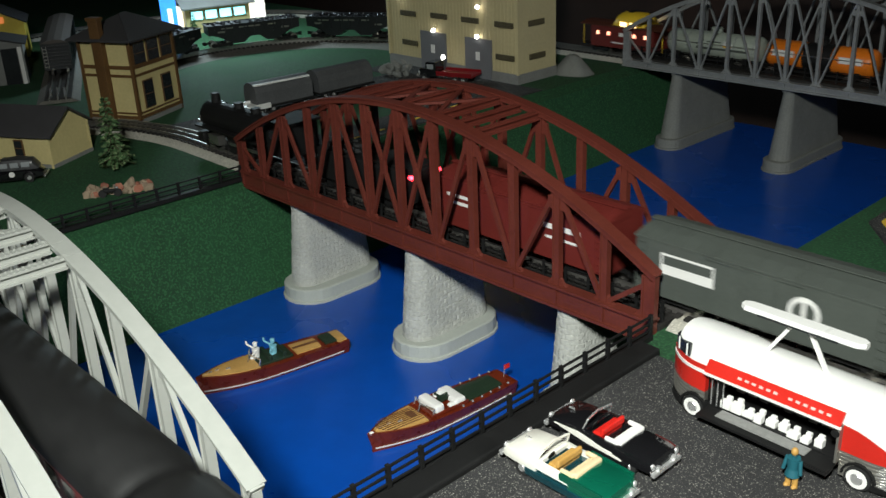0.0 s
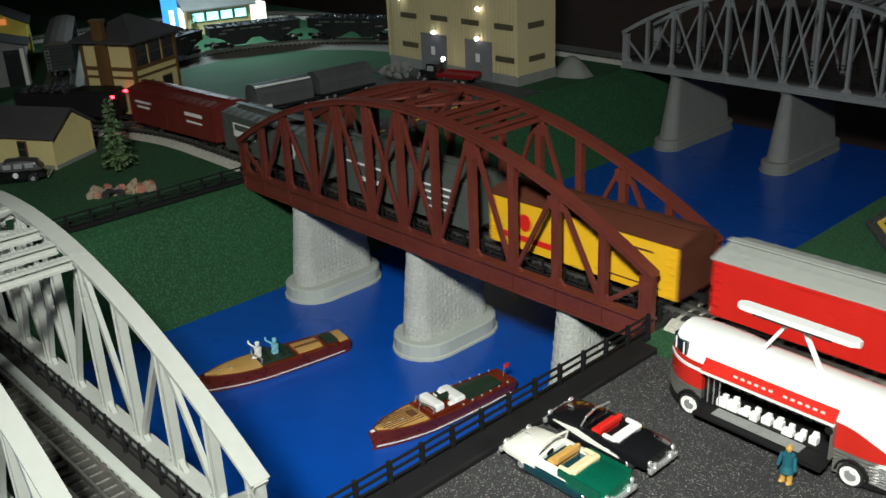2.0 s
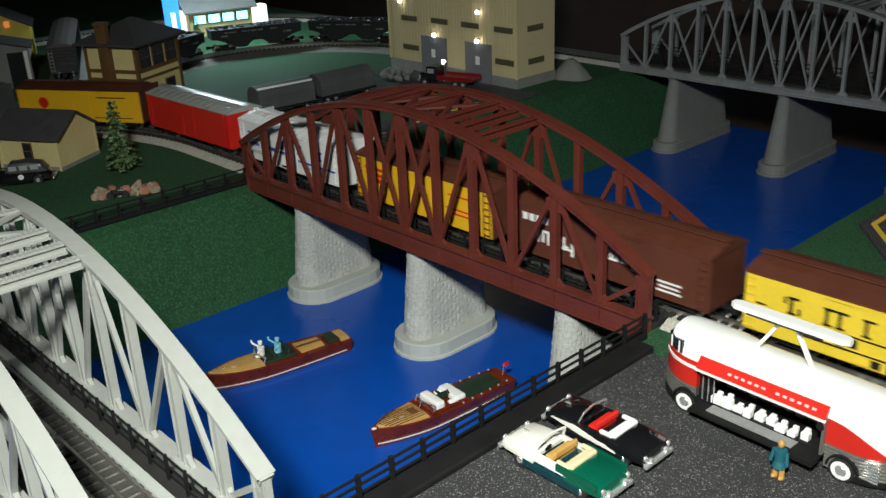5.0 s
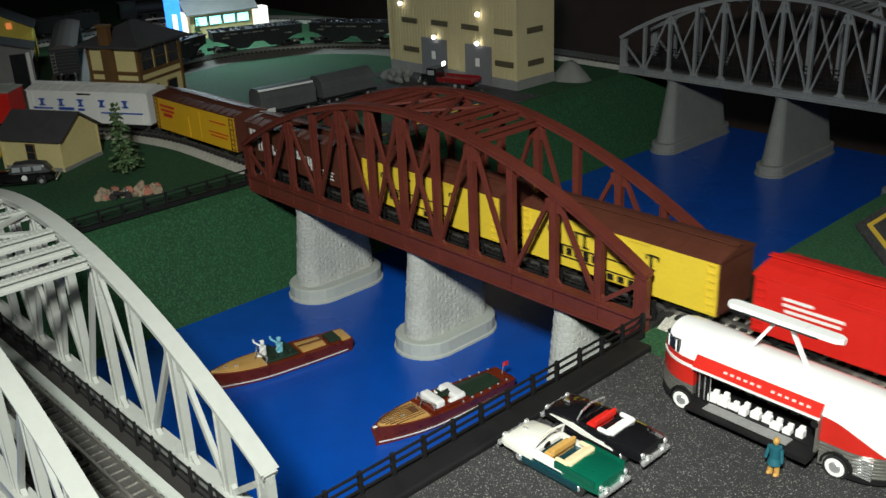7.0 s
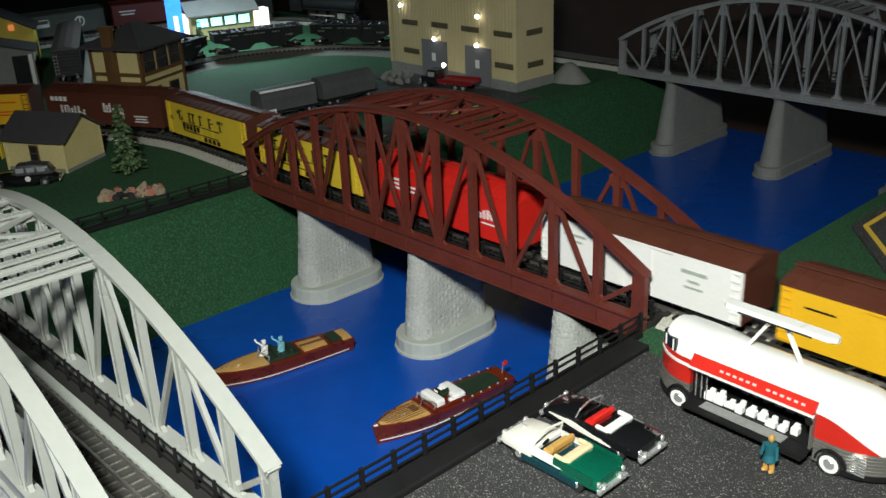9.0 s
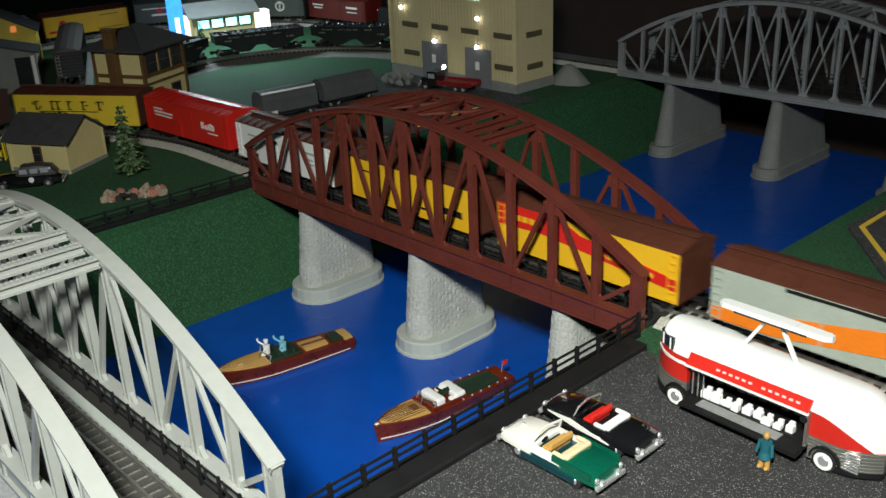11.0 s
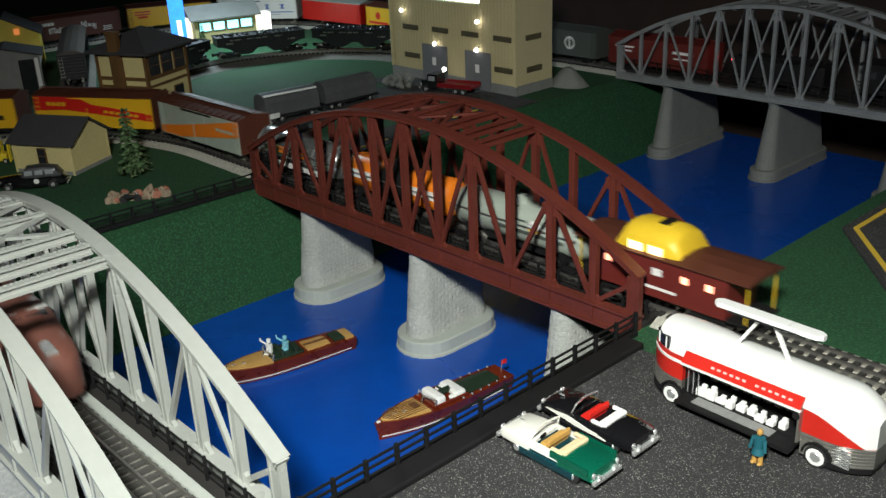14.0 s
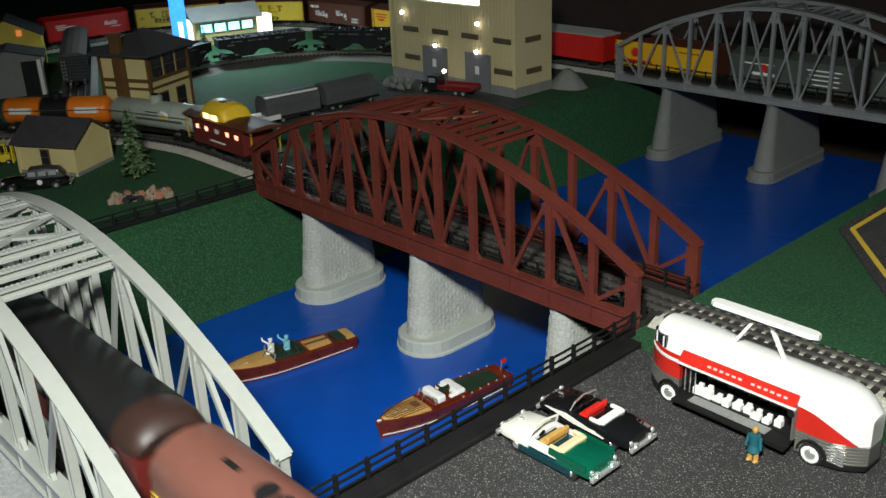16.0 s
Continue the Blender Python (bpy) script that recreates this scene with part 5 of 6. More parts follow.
    part("tail_lamp", boxes(((0.1085, -0.006, 0.022), (0.003, 0.014, 0.004)), bevel=0.001), M_ORANGE, root)
    for k in range(7):
        part("chrome_louvre", boxes(((0.0905, -half(0.0905) - 0.0008, 0.0095 + k * 0.0028), (0.017, 0.002, 0.0014))), M_CHROME, root)


display_bus()


def doll():
    bm = bmesh.new()
    for s in (-1, 1):
        rod(bm, (s * 0.0032, 0, 0.0), (s * 0.0028, 0, 0.013), 0.0026, 0.0026)
        ball(bm, (s * 0.0034, -0.0015, 0.0016), (0.0024, 0.0038, 0.0018))
        rod(bm, (s * 0.0058, 0, 0.0275), (s * 0.0078, -0.002, 0.0155), 0.0019, 0.0016)
    rod(bm, (0, 0, 0.0115), (0, 0, 0.018), 0.0066, 0.0048, 14)
    rod(bm, (0, 0, 0.018), (0, 0, 0.0285), 0.0048, 0.0056, 14)
    rod(bm, (0, 0, 0.0285), (0, 0, 0.031), 0.0018)
    ball(bm, (0, 0, 0.0342), (0.0031, 0.0033, 0.0038))
    ob = part("doll", bm, M_TEAL, smooth=True)
    me = ob.data
    me.materials.append(M_AMBER)
    for f in me.polygons:
        if f.center.z < 0.0115 or f.center.z > 0.03:
            f.material_index = 1
    ob.matrix_basis = pose(0.6, -0.138, G + 0.004)
    ob.scale = (0.88, 0.88, 0.9)
    tagged(ob, "small plastic doll in teal coat and tan boots", "doll")


doll()

# ---- landing pad on the far right bank ----
M_PADLINE = mat("yellow_line_paint", (0.75, 0.5, 0.05), 0.6, vary=0.15)
PAD = [(0.408, 0.418), (0.408, 0.66), (0.82, 0.66), (0.82, 0.24), (0.555, 0.24)]
INNER = [(0.424, 0.424), (0.424, 0.64), (0.80, 0.64), (0.80, 0.256), (0.562, 0.256)]
pad = tagged(part("landing_pad", sheet(bmesh.new(), PAD, G + 0.0005, G + 0.005), M_ASPHALT), "black pad with a yellow border line on the grass", "pad", kind="structure")
bm = bmesh.new()
for a, b in zip(INNER, INNER[1:] + INNER[:1]):
    beam(bm, (*a, G + 0.0054), (*b, G + 0.0054), 0.0065, 0.0016)
part("border_line", bm, M_PADLINE, pad, "yellow border line")
bm = bmesh.new()
rod(bm, (0, 0, 0), (0, 0, 0.014), 0.004, 0.0034)
rod(bm, (0, 0, 0.014), (0, 0, 0.024), 0.0036, 0.0044)
ball(bm, (0, 0, 0.0275), (0.003, 0.003, 0.0036))
rod(bm, (0.004, 0, 0.022), (0.009, 0.002, 0.013), 0.0016)
ob = tagged(part("doll", bm, M_PALEGREY, smooth=True), "small pale grey plastic figure standing on the pad", "doll")
ob.matrix_basis = pose(0.462, 0.474, G + 0.005)

# ---- grass bank behind the red bridge ----
def wall_box(bm, x0, x1, y0, y1, z0, z1):
    return box(bm, ((x0 + x1) / 2, (y0 + y1) / 2, (z0 + z1) / 2), (x1 - x0, y1 - y0, z1 - z0))


def gabled(name, at, turn, ln, wd, eave, ridge, wall, label, roof=None, over=0.008):
    """A small house: ridge along x, front facing -y. at is its front right corner."""
    root = thing(name, at, label, "building", turn=turn)
    bm = bmesh.new()
    prof = [(0, 0), (wd, 0), (wd, eave), (wd / 2, ridge), (0, eave)]
    loft(bm, [[(x, y, z) for y, z in prof] for x in (-ln, 0)])
    part("wall", bm, wall, root)
    for s in (0, 1):
        bm = bmesh.new()
        y0, y1 = (-over, wd / 2) if s == 0 else (wd + over, wd / 2)
        drop = (ridge - eave) / (wd / 2) * over
        a, b = Vector((0, y0, eave - drop + 0.001)), Vector((0, y1, ridge + 0.001))
        loft(bm, [[(x, a.y, a.z), (x, b.y, b.z), (x, b.y, b.z + 0.003), (x, a.y, a.z + 0.003)] for x in (-ln - over, over)])
        part("roof_slope", bm, roof or M_ROOF, root, "dark grey roof")
    return root


def window(root, x, y, z, w, h, face="front", lit=None):
    """A framed pane on the front (-y) or the right (+x) wall."""
    if face == "front":
        fr, pane, bar = ((x, y, z), (w + 0.004, 0.002, h + 0.004)), ((x, y - 0.0008, z), (w, 0.002, h)), ((x, y - 0.0014, z), (w, 0.0018, 0.0012))
    else:
        fr, pane, bar = ((x, y, z), (0.002, w + 0.004, h + 0.004)), ((x + 0.0008, y, z), (0.002, w, h)), ((x + 0.0014, y, z), (0.0018, w, 0.0012))
    f = part("window", boxes(fr), M_BROWN, root, "brown window frame")
    part("pane", boxes(pane), lit or M_GLASS_DARK, f)
    part("glazing_bar", boxes(bar), M_BROWN, f)


shed = gabled("shed", (-0.676, -0.175, G), 30, 0.121, 0.1, 0.056, 0.088, M_CREAM, "small cream shed with a dark grey gable roof")
window(shed, -0.062, -0.001, 0.032, 0.014, 0.024)
part("foundation", boxes(((-0.0605, 0.05, 0.003), (0.125, 0.104, 0.006))), M_CONC, shed)
for x, y in ((-0.001, -0.001), (-0.12, -0.001), (-0.001, 0.1)):
    part("corner_board", boxes(((x, y, 0.028), (0.004, 0.004, 0.056))), M_CREAM, shed)


def tower():
    w, d = 0.114, 0.13
    root = thing("signal_tower", (-0.822, 0.053, G), "cream two-storey signal tower with brown trim, chimney and hip roof", "building", turn=26)
    part("wall", boxes(((-w / 2, d / 2, 0.079), (w, d, 0.158))), M_CREAM, root)
    part("foundation", boxes(((-w / 2, d / 2, 0.004), (w + 0.006, d + 0.006, 0.008))), M_CONC, root)
    for z, h in ((0.012, 0.006), (0.02, 0.003), (0.091, 0.005), (0.107, 0.007), (0.155, 0.006)):
        part("trim_band", boxes(((-w / 2, d / 2, z), (w + 0.003, d + 0.003, h))), M_BROWN, root)
    for x, y in ((0, 0), (-w, 0), (0, d), (-w, d)):
        part("corner_board", boxes(((x, y, 0.079), (0.006, 0.006, 0.158))), M_BROWN, root)
    part("chimney", boxes(((-0.063, -0.006, 0.098), (0.022, 0.014, 0.196)), ((-0.063, -0.006, 0.197), (0.026, 0.018, 0.006)), bevel=0.001), M_BROWN, root, "brown brick chimney")
    for k in range(3):
        window(root, 0.001, 0.024 + k * 0.041, 0.131, 0.031, 0.038, "right")
    for k in range(2):
        window(root, 0.001, 0.036 + k * 0.057, 0.052, 0.026, 0.05, "right")
    bm = bmesh.new()
    o = 0.016
    base = [(-w - o, -o), (o, -o), (o, d + o), (-w - o, d + o)]
    top = [(-w / 2 + 0.004, d / 2 - 0.012), (-w / 2 + 0.002, d / 2 - 0.012), (-w / 2 + 0.002, d / 2 + 0.012), (-w / 2 - 0.002, d / 2 + 0.012)]
    loft(bm, [[(x, y, 0.156) for x, y in base], [(x, y, 0.160) for x, y in base], [(x, y, 0.198) for x, y in top]])
    part("roof", bm, M_ROOF, root, "dark grey hip roof")


tower()

M_BULB = mat("white_bulb", (1.0, 0.97, 0.9), 0.4, vary=0.02, emit=9)
M_SKYLIGHT = mat("lit_skylight", (0.85, 1.0, 0.95), 0.4, vary=0.05, emit=3)
M_SLATS = mat("window_slats", (0.09, 0.075, 0.04), 0.6, vary=0.3)
M_DOOR = mat("grey_door", (0.16, 0.16, 0.17), 0.6, vary=0.1)
M_CREAM2 = mat("pale_tan_siding", (0.56, 0.48, 0.27), 0.7, vary=0.08, scale=20)


def plant():
    x0, x1, y0, y1 = -0.868, -0.461, 0.716, 0.835
    xm = -0.566
    root = thing("factory_building", (0, 0, G), "tan factory building with grey doors, slot windows and wall lamps", "building")
    part("wall", boxes((((x0 + xm) / 2, (y0 + y1) / 2, 0.102), (xm - x0, y1 - y0, 0.164))), M_CREAM2, root)
    part("stair_tower", boxes((((xm + x1) / 2, (y0 + y1) / 2, 0.13), (x1 - xm, y1 - y0, 0.26))), M_CREAM2, root)
    part("foundation", boxes((((x0 + x1) / 2, (y0 + y1) / 2, 0.0105), (x1 - x0 + 0.003, y1 - y0 + 0.003, 0.021))), M_CONC, root)
    part("corner_strip", boxes(((x1, y0, 0.14), (0.005, 0.005, 0.24))), M_CREAM2, root)
    part("corner_strip", boxes(((x0, y0, 0.102), (0.005, 0.005, 0.164))), M_CREAM2, root)
    for k in range(40):
        x = x0 + 0.006 + (x1 - x0 - 0.012) * k / 39
        top = 0.182 if x < xm else 0.255
        part("siding_rib", boxes(((x, y0 - 0.0004, (0.022 + top) / 2), (0.0012, 0.0008, top - 0.022))), M_CREAM2, root)
    part("parapet", boxes((((x0 + xm) / 2, y0, 0.184), (xm - x0, 0.004, 0.006))), M_CREAM2, root)
    part("skylight", boxes((((x0 + xm) / 2 + 0.03, (y0 + y1) / 2, 0.192), (0.17, 0.06, 0.02)), bevel=0.002), M_SKYLIGHT, root, "glowing rooftop skylight")
    for x, z in ((-0.796, 0.119), (-0.694, 0.121), (-0.597, 0.121), (-0.498, 0.12), (-0.794, 0.053), (-0.496, 0.053)):
        f = part("window", boxes(((x, y0 - 0.0012, z), (0.052, 0.003, 0.0115))), M_SLATS, root, "dark slatted window")
        for k in range(3):
            part("slat", boxes(((x, y0 - 0.003, z - 0.0035 + k * 0.0035), (0.05, 0.0012, 0.0012))), M_SLATS, f)
    for y, z in ((0.772, 0.121), (0.775, 0.052)):
        part("window", boxes(((x1 + 0.0012, y, z), (0.003, 0.048, 0.0115))), M_SLATS, root, "dark slatted window")
    for a, b in ((-0.755, -0.673), (-0.612, -0.534)):
        d = part("door", boxes((((a + b) / 2, y0 - 0.002, 0.043), (b - a, 0.004, 0.084))), M_DOOR, root, "grey door")
        part("notice", boxes((((a + b) / 2, y0 - 0.0045, 0.048), (0.012, 0.001, 0.018))), M_WHITE, d, "white notice")
    for x, z in ((-0.706, 0.09), (-0.57, 0.09), (-0.566, 0.152), (-0.817, 0.157)):
        arm = part("lamp_arm", boxes(((x, y0 - 0.004, z + 0.004), (0.003, 0.01, 0.002))), M_BLACK, root)
        part("bulb", ball(bmesh.new(), (x, y0 - 0.009, z), (0.0055, 0.004, 0.0045)), M_BULB, arm, "glowing white bulb")


plant()


# ---- trees, rocks ----
M_NEEDLE = mat("conifer_needles", (0.05, 0.11, 0.035), 0.8, vary=0.5, scale=120, island=0.8)
M_NEEDLE2 = mat("pale_needle_tips", (0.16, 0.22, 0.1), 0.8, vary=0.4, scale=120, island=0.8)
M_BARK = mat("bark", (0.07, 0.04, 0.025), 0.9, vary=0.3, scale=150, bump=0.4)


def conifer(at, h, label, seed):
    root = thing("conifer_tree", at, label, "tree")
    bm = bmesh.new()
    rod(bm, (0, 0, 0), (0.001, 0, h * 0.95), h * 0.022, h * 0.004, 8)
    part("trunk", bm, M_BARK, root)
    rnd = random.Random(seed)
    crown, tips, limbs = bmesh.new(), bmesh.new(), bmesh.new()
    tiers = 15
    for k in range(tiers):
        f = k / (tiers - 1)
        z, r = h * (0.12 + 0.86 * f), h * 0.24 * (1 - f) ** 0.85 + h * 0.012
        for j in range(int(11 - 6 * f)):
            a = rnd.uniform(0, 2 * math.pi)
            reach = r * rnd.uniform(0.65, 1.15)
            droop = -reach * rnd.uniform(0.15, 0.45)
            end = Vector((math.cos(a) * reach, math.sin(a) * reach, z + droop))
            start = Vector((0, 0, z))
            beam(limbs, start, end, h * 0.006, h * 0.006)
            for q in range(14):
                p = start.lerp(end, 0.2 + 0.8 * (q + rnd.random()) / 14)
                for s in (-1, 1):
                    side = Vector((-math.sin(a) * s, math.cos(a) * s, rnd.uniform(-0.2, 0.6))) * h * rnd.uniform(0.03, 0.058)
                    tgt = tips if rnd.random() < 0.25 else crown
                    along = (end - start).normalized() * h * rnd.uniform(0.015, 0.04)
                    v = [tgt.verts.new(p + o) for o in (Vector((0, 0, -h * 0.006)), side * 0.5 + along * 0.2 + Vector((0, 0, h * 0.008)), side + along, side * 0.5 + along * 0.9 - Vector((0, 0, h * 0.006)))]
                    tgt.faces.new(v)
    tagged(part("limbs", limbs, M_BARK, root), kind="stuff")
    tagged(part("crown", crown, M_NEEDLE, root, "dark green needle sprays"), kind="stuff")
    tagged(part("pale_crown", tips, M_NEEDLE2, root, "pale green needle tips"), kind="stuff")


conifer((-0.59, -0.108, G), 0.118, "small green model conifer tree standing on the grass", 11)

M_ROCKS = mat("tan_rock", (0.33, 0.25, 0.17), 0.85, vary=0.4, scale=60, bump=0.5, piece=0.9)
M_ROCKRED = mat("reddish_rock", (0.36, 0.14, 0.09), 0.85, vary=0.3, scale=60, bump=0.5, piece=0.6)


def rock(bm, c, s, rnd):
    made = bmesh.ops.create_icosphere(bm, subdivisions=1, radius=1, matrix=Matrix.Translation(c) @ Euler((rnd.random() * 3, rnd.random() * 3, rnd.random() * 3)).to_matrix().to_4x4() @ Matrix.Diagonal((*s, 1)))
    for v in made["verts"]:
        v.co += Vector((rnd.uniform(-1, 1), rnd.uniform(-1, 1), rnd.uniform(-1, 1))) * min(s) * 0.28


def rock_pile():
    root = thing("rock_pile", (-0.478, -0.158, G), "pile of tan and reddish rocks on the grass", "rocks", turn=62)
    rnd = random.Random(21)
    for k in range(58):
        a, b = rnd.uniform(-0.046, 0.046), rnd.uniform(-0.016, 0.016)
        s = rnd.uniform(0.004, 0.008)
        bm = bmesh.new()
        rock(bm, (a, b, s * 0.5 + (0.006 if abs(a) < 0.03 and rnd.random() < 0.4 else 0)), (s * 1.3, s, s * 0.75), rnd)
        part("rock", bm, M_ROCKRED if rnd.random() < 0.25 else M_ROCKS, root)
    t = thing("motorcycle", (-0.463, -0.178, G), "tiny dark motorcycle parked at the rocks", "motorcycle", turn=62)
    for x in (-0.011, 0.011):
        part("wheel", rod(bmesh.new(), (x, -0.0012, 0.006), (x, 0.0012, 0.006), 0.006, seg=16), M_TYRE, t)
    part("frame", boxes(((0, 0, 0.0095), (0.018, 0.004, 0.005)), ((-0.005, 0, 0.013), (0.01, 0.0045, 0.003)), bevel=0.001), M_BLACK, t)
    part("headlight", ball(bmesh.new(), (0.011, 0, 0.0135), (0.002, 0.002, 0.002)), M_CHROME, t)
    part("handlebar", boxes(((0.008, 0, 0.016), (0.0015, 0.013, 0.0015))), M_CHROME, t)


rock_pile()


def mound():
    root = tagged(new("rock_mound"), "smooth grey rock mound beside the factory", "rock")
    bm = bmesh.new()
    rnd = random.Random(4)
    n = 26
    rings = []
    for f, z in ((1.08, 0.0), (0.95, 0.007), (0.74, 0.022), (0.5, 0.038), (0.28, 0.05), (0.16, 0.053)):
        rings.append([((0.062 + 0.004 * math.sin(5 * math.pi * k / n)) * f * math.cos(2 * math.pi * k / n), (0.05 + 0.003 * math.cos(6 * math.pi * k / n)) * f * math.sin(2 * math.pi * k / n), z + rnd.uniform(0, 0.003) * (z > 0)) for k in range(n)])
    loft(bm, rings)
    m = part("stone", bm, M_STONE_DARK, root, smooth=True)
    root.matrix_basis = pose(-0.4445, 0.8725, G) @ Matrix.Scale(0.72, 4)


mound()


# ---- black sedan and trucks ----
M_GREYTOP = mat("dark_grey_enamel", (0.06, 0.06, 0.062), 0.3, vary=0.1)

def sedan(at, turn):
    root = thing("sedan_car", at, "old black limousine with pale door emblem parked beside the shed", "car", turn=turn)

    def hull(name, secs, m, z0):
        bm = bmesh.new()
        loft(bm, [[(x, -w, z0), (x, -w, z0 + (h - z0) * 0.7), (x, -w * 0.8, h), (x, 0, h + 0.0008), (x, w * 0.8, h), (x, w, z0 + (h - z0) * 0.7), (x, w, z0)] for x, w, h in secs])
        return part(name, bm, m, root, smooth=True)
    hull("body", ((-0.056, 0.012, 0.014), (-0.05, 0.016, 0.019), (-0.03, 0.0175, 0.022), (0.012, 0.0175, 0.022), (0.02, 0.013, 0.0225), (0.05, 0.0095, 0.021), (0.054, 0.008, 0.019)), M_CARBLACK, 0.008)
    hull("cabin", ((-0.05, 0.012, 0.022), (-0.042, 0.0145, 0.033), (-0.02, 0.0155, 0.0365), (0.006, 0.015, 0.0355), (0.014, 0.013, 0.024)), M_GREYTOP, 0.02)
    for s in (-1, 1):
        for k in range(3):
            part("window", boxes(((-0.032 + k * 0.0165, s * 0.0153, 0.0285), (0.0125, 0.0014, 0.008)), bevel=0.0005), M_CLEAR, root)
        for x in (-0.035, 0.036):
            wheel(root, (x, s * 0.0165, 0.0075), 0.0075, 0.004, white=False)
            bm = bmesh.new()
            rings = []
            for k in range(9):
                a = math.pi * (k / 8)
                rings.append([(x + r * math.cos(a), s * y, 0.0075 + r * math.sin(a)) for r, y in ((0.0085, 0.012), (0.0085, 0.02), (0.0105, 0.019), (0.0105, 0.012))])
            loft(bm, rings)
            part("fender", bm, M_CARBLACK, root)
        part("running_board", boxes(((0, s * 0.0185, 0.0068), (0.05, 0.004, 0.0015))), M_CARBLACK, root)
        part("door_emblem", rod(bmesh.new(), (-0.01, s * 0.0174, 0.0145), (-0.01, s * 0.018, 0.0145), 0.0045, seg=16), M_WHITE, root, "pale door emblem")
        part("headlight", ball(bmesh.new(), (0.05, s * 0.011, 0.0155), (0.003, 0.003, 0.003)), M_CHROME, root)
    for x in (-0.058, 0.058):
        part("bumper", boxes(((x, 0, 0.0075), (0.0025, 0.034, 0.003)), bevel=0.0008), M_CHROME, root)
    part("grille", boxes(((0.0545, 0, 0.0145), (0.002, 0.012, 0.011)), bevel=0.0008), M_CHROME, root)


sedan((-0.668, -0.252, G), 238)

road = tagged(part("road", boxes(((-0.44, 0.4, G + 0.001), (0.09, 0.6, 0.002)), ((-0.62, 0.665, G + 0.0008), (0.46, 0.09, 0.0016)), ((-0.7, 0.36, G + 0.0009), (0.13, 0.6, 0.0018))), M_ASPHALT), "dark model road with a dashed yellow line", "road", kind="structure")
for k in range(9):
    y = 0.2 + k * 0.052
    part("dash", boxes(((-0.41 - 0.085 * (y - 0.217), y, G + 0.0026), (0.0045, 0.026, 0.0012))), M_PADLINE, road, "yellow dash")

M_TARP = mat("grey_tarpaulin", (0.08, 0.082, 0.085), 0.6, vary=0.25, scale=30, bump=0.2)


def trailer(at, turn, ln, label, crown, strip):
    root = thing("truck_trailer", at, label, "trailer", "parked trailers", turn)
    bm = bmesh.new()
    loft(bm, [[(x, y, z) for y, z in rounded(0.05, 0.016, 0.06, crown, 6)] for x in (-ln / 2, ln / 2)])
    part("cover", bm, M_TARP, root)
    part("bed", boxes(((0, 0, 0.0145), (ln + 0.004, 0.058, 0.004))), M_BLACK, root)
    # White strip put in for the light caught along the cover's top edge.
    if strip:
        part("edge_glint", boxes(((0, -0.0165, 0.0565), (ln * 0.98, 0.006, 0.003))), M_WHITE, root)
    for x in (-ln / 2 + 0.014, -ln / 2 + 0.034, ln / 2 - 0.02):
        for s in (-1, 1):
            wheel(root, (x, s * 0.022, 0.0075), 0.0075, 0.006, white=False)


trailer((-0.712, 0.295, G), 85, 0.125, "grey tarpaulin covered trailer parked on the road", 0.018, True)
trailer((-0.712, 0.445, G), 88, 0.135, "dark grey hipped cover trailer parked on the road", 0.024, False)


def cab_truck(at, turn, body, bed, label):
    root = thing("truck", at, label, "truck", "parked trucks", turn)
    part("cab", boxes(((0.034, 0, 0.026), (0.026, 0.04, 0.032)), bevel=0.003), body, root)
    part("hood", boxes(((0.054, 0, 0.018), (0.022, 0.03, 0.018)), bevel=0.003), body, root)
    part("windshield", boxes(((0.0472, 0, 0.033), (0.0012, 0.034, 0.011))), M_CLEAR, root)
    for s in (-1, 1):
        part("side_window", boxes(((0.034, s * 0.0202, 0.033), (0.016, 0.001, 0.010))), M_CLEAR, root)
        part("headlight", ball(bmesh.new(), (0.065, s * 0.013, 0.018), (0.0025, 0.003, 0.003)), M_CHROME, root)
        for x in (-0.045, -0.026, 0.05):
            wheel(root, (x, s * 0.018, 0.0085), 0.0085, 0.006, white=False)
    part("bed", boxes(((-0.024, 0, 0.018), (0.085, 0.046, 0.005)), ((-0.024, 0.022, 0.022), (0.085, 0.002, 0.006)), ((-0.024, -0.022, 0.022), (0.085, 0.002, 0.006))), bed, root)
    part("bumper", boxes(((0.067, 0, 0.011), (0.003, 0.038, 0.005))), M_CHROME, root)


M_DARKRED = mat("dark_red_enamel", (0.22, 0.008, 0.012), 0.4, vary=0.15)
cab_truck((-0.70, 0.185, G), -92, M_CARBLACK, M_WHITE, "black cab truck with a pale flat bed")
cab_truck((-0.605, 0.655, G), 197, M_CARBLACK, M_DARKRED, "black truck with a dark red bed parked at the factory")
t = thing("lit_sign_post", (-0.639, 0.672, G), "small bright lamp post in front of the factory", "lamp")
part("pole", rod(bmesh.new(), (0, 0, 0), (0, 0, 0.04), 0.0015), M_WHITE, t)
part("bulb", ball(bmesh.new(), (0, 0, 0.045), (0.0055, 0.0045, 0.0045)), M_BULB, t, "glowing white bulb")

t = thing("rubble_heap", (-0.745, 0.625, G), "pale rubble heap beside the road", "rocks")
rnd = random.Random(8)
for k in range(22):
    bm = bmesh.new()
    f = rnd.random()
    rock(bm, (rnd.uniform(-0.04, 0.04) * (1 - f * 0.5), rnd.uniform(-0.03, 0.03), 0.006 + f * 0.018), (0.01, 0.009, 0.007), rnd)
    part("rock", bm, M_STONE_DARK, t)

